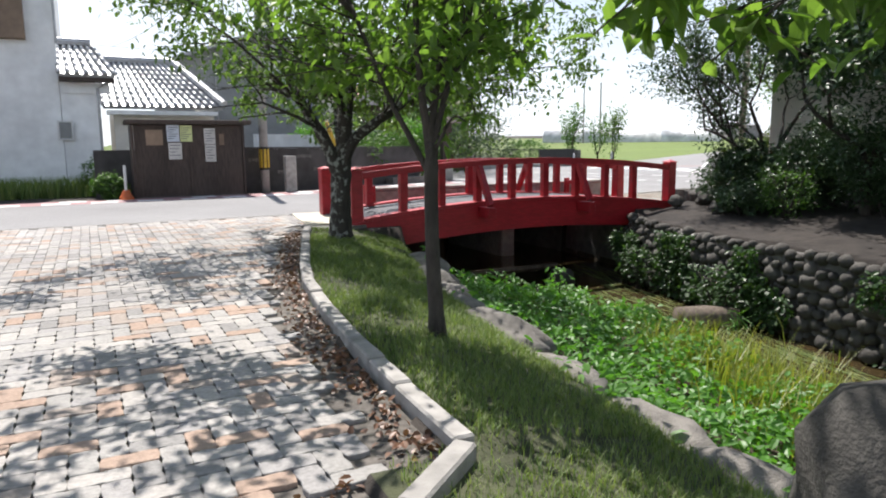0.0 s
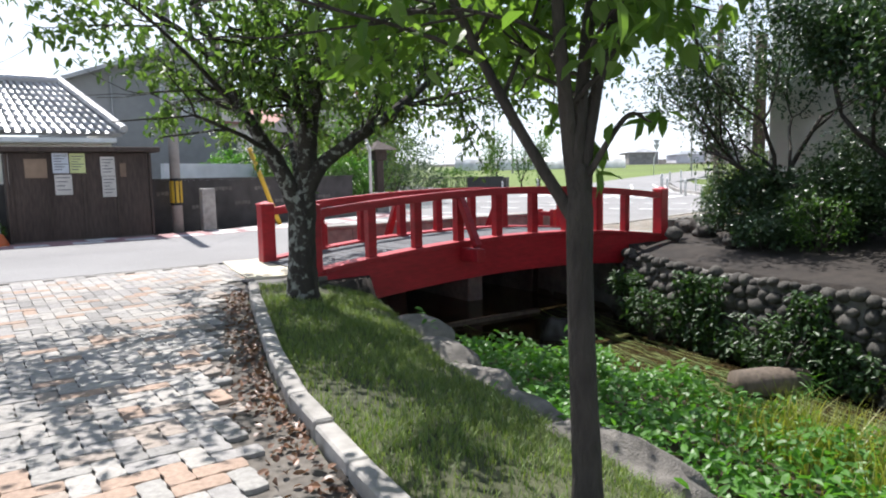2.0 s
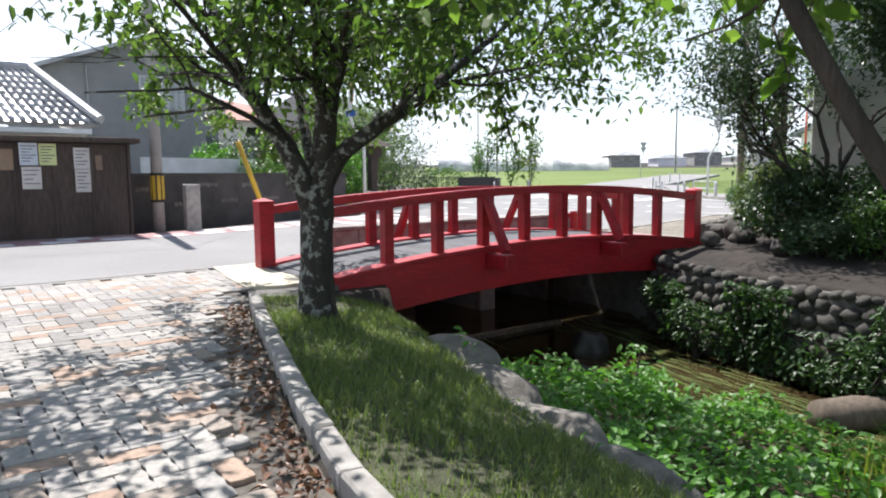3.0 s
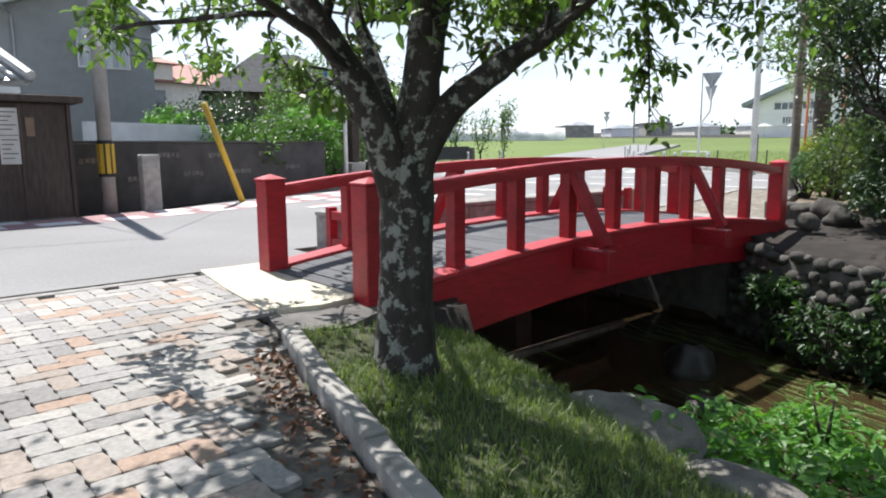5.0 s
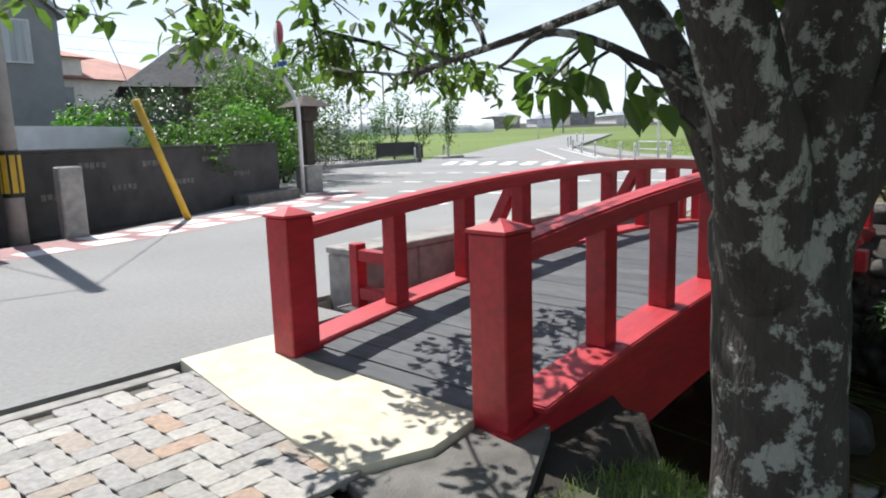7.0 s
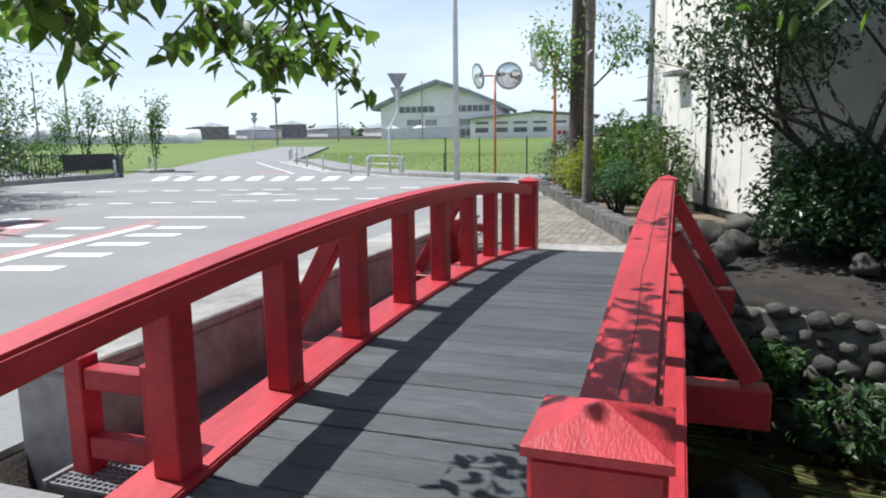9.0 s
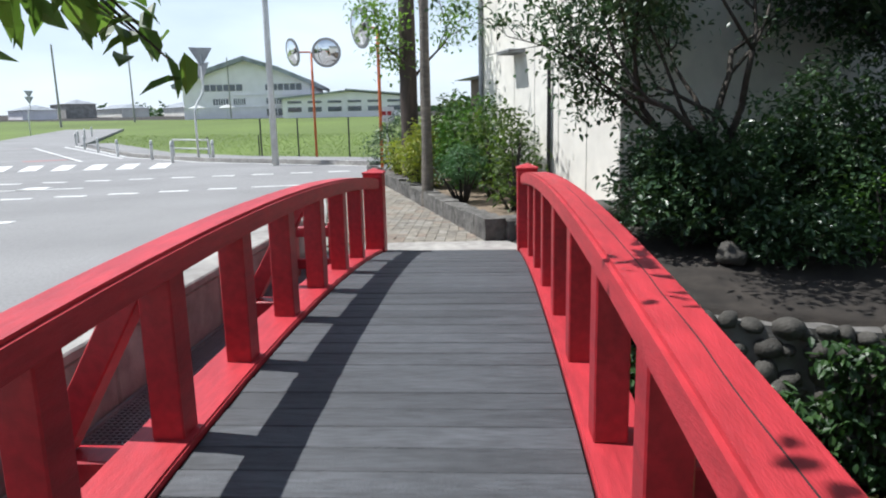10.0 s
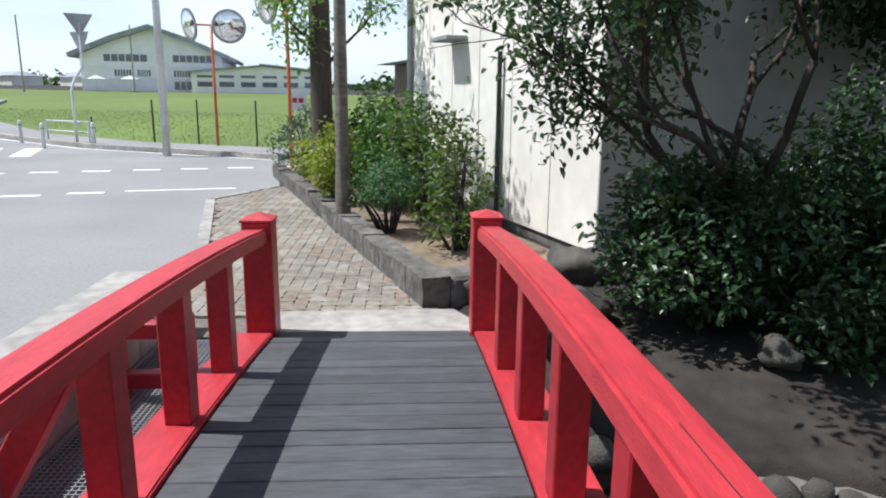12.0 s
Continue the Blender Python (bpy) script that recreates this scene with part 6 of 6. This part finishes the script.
for k, (x, y, h) in enumerate(((92, 58, 11), (120, 62, 12), (70, 76, 10), (86, 100, 12), (60, 92, 11), (135, 50, 12))):
    fpole = thing("far_pole", (x, y, rise(x, y) - 0.2), "distant utility pole across the fields", "utility pole", group="distant poles")
    bm = bmesh.new()
    tube(bm, [(0, 0, 0), (0, 0, h)], [0.16, 0.11], 8)
    part("shaft", bm, M_POLE, fpole)

# rice and verge grass near the junction
rng = np.random.default_rng(6)
n = 16000
px, py = rng.uniform(24.5, 60, n), rng.uniform(-6, 34, n)
ok = py < 3 + (px - 23.5) * 1.0
rice = blades(np.stack([px, py, np.array([rise(a, c) for a, c in zip(px, py)]) - 0.22], 1)[ok], 0.11, 0.04, rng, 0.6, "verge_grass")
rice.materials.append(M_GRASS)
tagged(new("verge_grass", rice), "pale grassy verge and rice at the field edge", "grass", kind="stuff")

# grass strip between kerb and bank stones
rng = np.random.default_rng(9)
spots = []
while len(spots) < 52000:
    y = rng.uniform(-12.5, -1.25)
    xk, xb = kerb_x(y) + 0.12, at_y(BANK, y) + 0.05
    x = rng.uniform(xk, xb)
    if noise.noise(Vector((x * 1.4, y * 1.4, 2))) > -0.4 + 0.35 * rng.uniform(-1, 1) + (0.35 if y > -1.9 else 0):
        spots.append((x, y, ground_z(x, y) - 0.01))
gr = blades(spots, 0.066, 0.006, rng, 1.1, "grass")
gr.materials.append(M_GRASS)
tagged(new("grass", gr), "uneven green grass on the bank strip", "grass", kind="stuff")
# herbs on the wet bank
spots = []
while len(spots) < 11000:
    y = rng.uniform(-11, -2.5)
    x = rng.uniform(at_y(BANK, y) + 0.15, at_y(SHORE, y) + 0.15)
    h = 0.30 + 0.22 * noise.noise(Vector((x * 1.5, y * 1.5, 0)))
    if h > 0.12:
        spots.append((x, y, ground_z(x, y) + rng.uniform(0.25, 1.0) * h))
hb = leaves(spots, 0.10, 0.055, rng, 0.1, "bank_herbs")
hb.materials.append(M_HERB)
tagged(new("bank_herbs", hb), "bright green leafy herbs covering the wet bank", "herbs", kind="stuff")
spots = []
while len(spots) < 2600:
    y = rng.uniform(-11, -5.5)
    x = at_y(SHORE, y) + rng.normal(-0.5, 0.45)
    spots.append((x, y, max(ground_z(x, y), WATER_Z - 0.05)))
rd = blades(spots, 0.5, 0.014, rng, 0.8, "reeds")
rd.materials.append(M_YELLOWLEAF)
tagged(new("reeds", rd), "yellowing tall grass by the water", "grass", kind="stuff")
# weed streaming in the water
bm = bmesh.new()
rw = random.Random(3)
for k in range(900):
    y = rw.uniform(-9, 0.5)
    x = rw.uniform(at_y(SHORE, y) + 0.1, at_y(WALL_R, y) - 0.3)
    if noise.noise(Vector((x * 0.9, y * 0.6, 4))) < -0.05:
        continue
    l, w = rw.uniform(0.25, 0.8), rw.uniform(0.004, 0.012)
    dx = -0.22 * l + rw.uniform(-0.16, 0.16)
    z = WATER_Z + 0.006 + rw.uniform(-0.01, 0.006)
    a = [bm.verts.new((x + dx * f + w * sgn * (1 - 0.6 * f), y - l * f, z)) for f in (0, 0.5, 1) for sgn in (-1, 1)]
    bm.faces.new((a[0], a[1], a[3], a[2])), bm.faces.new((a[2], a[3], a[5], a[4]))
wd = part("water_weed", bm, M_GRASS)
tagged(wd, "green weed streaming at the water surface", "water weed", kind="stuff")
# climbing ivy on the cobbled wall
spots = []
while len(spots) < 5000:
    y = rng.uniform(-12, -0.9)
    if noise.noise(Vector((y * 0.7, 5, 1))) < -0.12:
        continue
    z = rng.uniform(-1.25, -0.2)
    if noise.noise(Vector((y * 1.1, z * 1.5, 8))) > 0.02:
        spots.append((at_y(WALL_R, y) - 0.12 + rng.normal(0, 0.05), y, z))
iv = leaves(spots, 0.09, 0.05, rng, 0.5, "ivy")
iv.materials.append(M_IVY)
tagged(new("ivy", iv), "creeping green plants on the cobbled wall", "creeper", kind="stuff")
# dry leaves in the gutter
spots = []
for _ in range(1000):
    y = rng.uniform(-9, -1.3)
    spots.append((kerb_x(y) - abs(rng.normal(0, 0.13)) - 0.03, y, path_z(y) + 0.004))
dr = leaves(spots, 0.05, 0.035, rng, -0.05, "dry_leaves")
dr.materials.append(M_DRYLEAF)
tagged(new("dry_leaves", dr), "brown fallen leaves in the kerb gutter", "leaf litter", kind="stuff")
# wild seedlings by the water
for k, (x, y, h) in enumerate(((2.3, -3.2, 0.33), (3.3, -4.0, 0.22), (3.2, -2.7, 0.18))):
    shrub("seedling", (x, y, ground_z(x, y)), (0.2, 0.2, h), "wild leafy seedling on the stream bank", M_HERB, 110 + k, 160, (0.10, 0.04), stems=4)
shrub("reed_tuft", (3.95, -5.05, WATER_Z - 0.1), (0.15, 0.15, 0.2), "tuft of green blades beside the stream log", M_HERB, 120, 70, (0.3, 0.015), stems=2)

# rocks, boulder, log
def single_rock(name, at, size, seed, label, material=M_BANKSTONE, turn=0):
    t = part(name, rock(bmesh.new(), (0, 0, 0), size, seed, 0.35, 3), material, smooth=True)
    t.matrix_world = pose(*at, 0, 0, turn)
    return tagged(t, label, "rock")


single_rock("boulder", (-1.72, -10.5, -0.05), (0.42, 0.55, 0.72), 1, "large rough dark boulder beside the path", M_STONE, 20)
rr = random.Random(12)
y = -11.6
while y < -2.7:
    l = rr.uniform(0.45, 0.75)
    x = at_y(BANK, y + l) + 0.12
    single_rock("bank_stone", (x, y + l, path_z(y) - 0.46 + rr.uniform(-0.03, 0.05)), (rr.uniform(0.24, 0.34), l * 0.92, rr.uniform(0.17, 0.24)), y * 3.7, "rounded stone edging the stream bank", M_BANKSTONE, rr.uniform(2, 16))
    y += 1.55 * l
single_rock("stream_rock", (3.75, -1.35, WATER_Z + 0.08), (0.27, 0.24, 0.26), 31, "rounded rock standing in the stream", M_WETSTONE)
single_rock("stream_rock", (2.9, -2.0, WATER_Z), (0.2, 0.2, 0.14), 32, "small rock at the water's edge", M_WETSTONE)
lg = thing("log", (3.72, -4.75, WATER_Z + 0.1), "weathered sawn log lying in the stream", "log", turn=-28)
bm = bmesh.new()
tube(bm, [(-0.42, 0, 0), (0, 0.02, 0.01), (0.42, 0, 0)], [0.17, 0.18, 0.16], 14)
for v in bm.verts:
    v.co += Vector((0, noise.noise(v.co * 5), noise.noise(v.co * 5 + Vector((4, 0, 0))))) * 0.02
part("trunk_piece", bm, M_WOOD, lg, smooth=True)
pl = part("timber", boxes(((2.6, 0.25, WATER_Z - 0.05), (4.9, 0.37, WATER_Z + 0.06)), bevel=0.01), M_WOOD)
tagged(pl, "long weathered timber lying in the stream under the bridge", "timber")
for k, (x, y, s) in enumerate(((7.6, -1.25, 0.3), (8.1, -1.75, 0.33), (7.2, -1.55, 0.22), (6.6, -1.35, 0.16), (7.75, -0.85, 0.2), (6.3, -2.6, 0.15))):
    single_rock("terrace_rock", (x, y, 0.05 + s * 0.35), (s, s * 0.8, s * 0.7), 50 + k, "dark garden rock on the terrace", M_STONE, k * 40)

# ---- pieces: bed wall stones, cobbles, pavers ----
bw = thing("bed_wall", (7.62, -0.58, 0), "rough grey stone block edging of the planted bed", "edging", kind="structure", turn=math.degrees(math.atan2(2.92, 9.3)))
rb = random.Random(8)
x = 0.0
while x < 9.7:
    w = rb.uniform(0.42, 0.62)
    bm = bmesh.new()
    box(bm, (x, 0.0, -0.2), (x + w - 0.015, 0.24, 0.25 + rb.uniform(-0.02, 0.02)))
    bmesh.ops.subdivide_edges(bm, edges=list(bm.edges), cuts=3, use_grid_fill=True)
    for v in bm.verts:
        v.co += Vector((noise.noise(v.co * 7), noise.noise(v.co * 7 + Vector((3, 3, 3))), noise.noise(v.co * 7 + Vector((7, 1, 5))))) * 0.022
    part("edging_stone", bm, M_EDGESTONE, bw)
    x += w
part("edging_stone", boxes(((-0.02, -0.75, -0.2), (0.3, -0.01, 0.26)), bevel=0.03), M_EDGESTONE, bw)

cw = thing("cobble_wall", (0, 0, 0), "retaining wall of rounded river cobbles along the stream", "wall", kind="structure")
line = [Vector((x - 0.02, y, 0)) for x, y in WALL_R if y < 0.5]
bm = bmesh.new()
for a, c in zip(WALL_R, WALL_R[1:]):
    v = [bm.verts.new(p) for p in ((a[0] + 0.05, a[1], -1.7), (c[0] + 0.05, c[1], -1.7), (c[0] + 0.12, c[1], -0.2), (a[0] + 0.12, a[1], -0.2), (a[0] + 0.5, a[1], -0.2), (c[0] + 0.5, c[1], -0.2))]
    bm.faces.new((v[0], v[1], v[2], v[3])), bm.faces.new((v[3], v[2], v[5], v[4]))
part("wall_core", bm, M_CONC_DARK, cw)
shapes = []
for k in range(6):
    shapes.append(mesh_of(rock(bmesh.new(), (0, 0, 0), (1, 1, 1), 70 + k, 0.28, 2), "cobble", M_STONE, True))
rc = random.Random(2)
for row in range(7):
    z = -1.22 + row * 0.168
    y = -8.5 + (row % 2) * 0.11
    while y < -0.7:
        s = rc.uniform(0.075, 0.145) * (1 if row < 5 else 0.8)
        ob = new("cobble", rc.choice(shapes))
        ob.parent = cw
        ob.matrix_basis = Matrix.LocRotScale((at_y(WALL_R, y) + 0.045 + 0.012 * row + rc.uniform(-0.02, 0.02), y, z + rc.uniform(-0.045, 0.045)), Euler((rc.uniform(-0.4, 0.4), rc.uniform(-0.4, 0.4), rc.uniform(0, 6))), (s, s * rc.uniform(0.9, 1.2), s * rc.uniform(0.7, 0.95)))
        y += s * rc.uniform(1.75, 2.05)


def paver_mesh(l, w, z):
    """A paver with a toothed edge and chamfered top."""
    pts = []
    for (ax, ay), (bx, by), teeth in (((0, 0), (l, 0), 4), ((l, 0), (l, w), 2), ((l, w), (0, w), 4), ((0, w), (0, 0), 2)):
        for k in range(teeth):
            f = k / teeth
            d = 0.005 * (1 if k % 2 else -1)
            nx_, ny_ = (by - ay), -(bx - ax)
            q = math.hypot(nx_, ny_)
            pts.append((ax + (bx - ax) * f + nx_ / q * d, ay + (by - ay) * f + ny_ / q * d))
    return pts


GAP = 0.005
UNIT = 0.118


def herringbone(x0, x1, y0, y1, keep):
    """Places of blocks two units long in a right-angled herringbone: x, y, lying along x or not."""
    nx_, ny_ = int((x1 - x0) / UNIT), int((y1 - y0) / UNIT)
    for j in range(ny_):
        for i in range(nx_):
            k = (i - j) % 4
            if k == 0 and keep(x0 + (i + 1) * UNIT, y0 + (j + 0.5) * UNIT):
                yield x0 + i * UNIT, y0 + j * UNIT, True
            elif k == 3 and keep(x0 + (i + 0.5) * UNIT, y0 + (j + 1.0) * UNIT):
                yield x0 + i * UNIT, y0 + j * UNIT, False


def lay(parent, blocks, zf, near, seed, finish=M_PAVER, label="worn grey and orange interlocking block pavers"):
    """Blocks for which near() holds are pieces of their own (at most 300), the rest one joined part."""
    rl = random.Random(seed)
    long_, short = 2 * UNIT - GAP, UNIT - GAP
    outlines = {True: paver_mesh(long_, short, 0), False: [(y, x) for x, y in paver_mesh(long_, short, 0)][::-1]}
    own = {}
    for lying, o in outlines.items():
        bm = bmesh.new()
        low, top, ins = [bm.verts.new((x, y, -0.03)) for x, y in o], [bm.verts.new((x, y, -0.003)) for x, y in o], []
        cx, cy = (long_ / 2, short / 2) if lying else (short / 2, long_ / 2)
        ins = [bm.verts.new((cx + (x - cx) * (0.97 if lying else 0.945), cy + (y - cy) * (0.945 if lying else 0.97), 0.0)) for x, y in o]
        n = len(o)
        for k in range(n):
            q = (k + 1) % n
            bm.faces.new((low[k], low[q], top[q], top[k])), bm.faces.new((top[k], top[q], ins[q], ins[k]))
        bm.faces.new(ins)
        bmesh.ops.recalc_face_normals(bm, faces=bm.faces)
        own[lying] = mesh_of(bm, "paver", finish)
    count, vs, fs = 0, [], []
    data = {k: ([tuple(v.co) for v in me.vertices], [tuple(p.vertices) for p in me.polygons]) for k, me in own.items()}
    for x, y, lying in blocks:
        z = zf(y) + rl.uniform(-0.002, 0.002)
        if count < 300 and near(x, y):
            ob = new("paver", own[lying])
            ob.parent = parent
            ob.matrix_basis = Matrix.Translation((x, y, z))
            count += 1
        else:
            b0_ = len(vs)
            tilt = rl.uniform(-0.012, 0.012)
            vv, ff = data[lying]
            vs += [(x + a, y + b, z + c + tilt * (a - 0.1)) for a, b, c in vv]
            fs += [tuple(b0_ + k for k in f) for f in ff]
    me = bpy.data.meshes.new("pavers")
    me.from_pydata(vs, [], fs)
    me.materials.append(finish)
    ob = new("pavers", me)
    ob.parent = parent
    tagged(ob, label, kind="stuff")


def on_plaza(x, y):
    if y > 1.0 or y < -13.5:
        return False
    edge = kerb_x(y) - 0.3 if y < -1.5 else (-1.05 if y < -0.6 else -0.44 - 0.13 * (1.25 - y))
    return x < edge - 0.03


lay(plaza, list(herringbone(-10.5, -0.3, -13.5, 1.1, on_plaza)), lambda y: path_z(y) + 0.012, lambda x, y: -2.9 < x < -1.2 and -1.6 < y < 1.0, 1)


def on_side(x, y):
    return 7.4 < x < 15.2 and y > -0.48 + 0.3 * (x - 7.6) and y < (1.75 if x < 8.9 else 1.75 + 0.245 * (x - 8.9)) and y < 3.0 - 0.55 * max(x - 13.4, 0)


lay(side, list(herringbone(7.4, 15.3, -0.6, 3.1, on_side)), lambda y: 0.02, lambda x, y: x < 9.6, 2, M_PAVER_OLD, "dusty brown-grey block pavers")
brd = part("border", boxes(((-10.5, 1.03, -0.06), (-0.62, 1.13, 0.013)), bevel=0.004), M_CONC, plaza)
EDGE = [(7.5, 1.87), (8.9, 1.92), (10.2, 2.2), (13.5, 3.02), (14.3, 2.6)]
for a, c in zip(EDGE, EDGE[1:]):
    d = (Vector(c) - Vector(a)).normalized()
    w = Vector((d.y, -d.x)) * 0.14
    bm = prism([a, (a[0] + w.x, a[1] + w.y), (c[0] + w.x, c[1] + w.y), c], -0.1, 0.034)
    bmesh.ops.recalc_face_normals(bm, faces=bm.faces)
    part("border", bm, M_CONC, side)
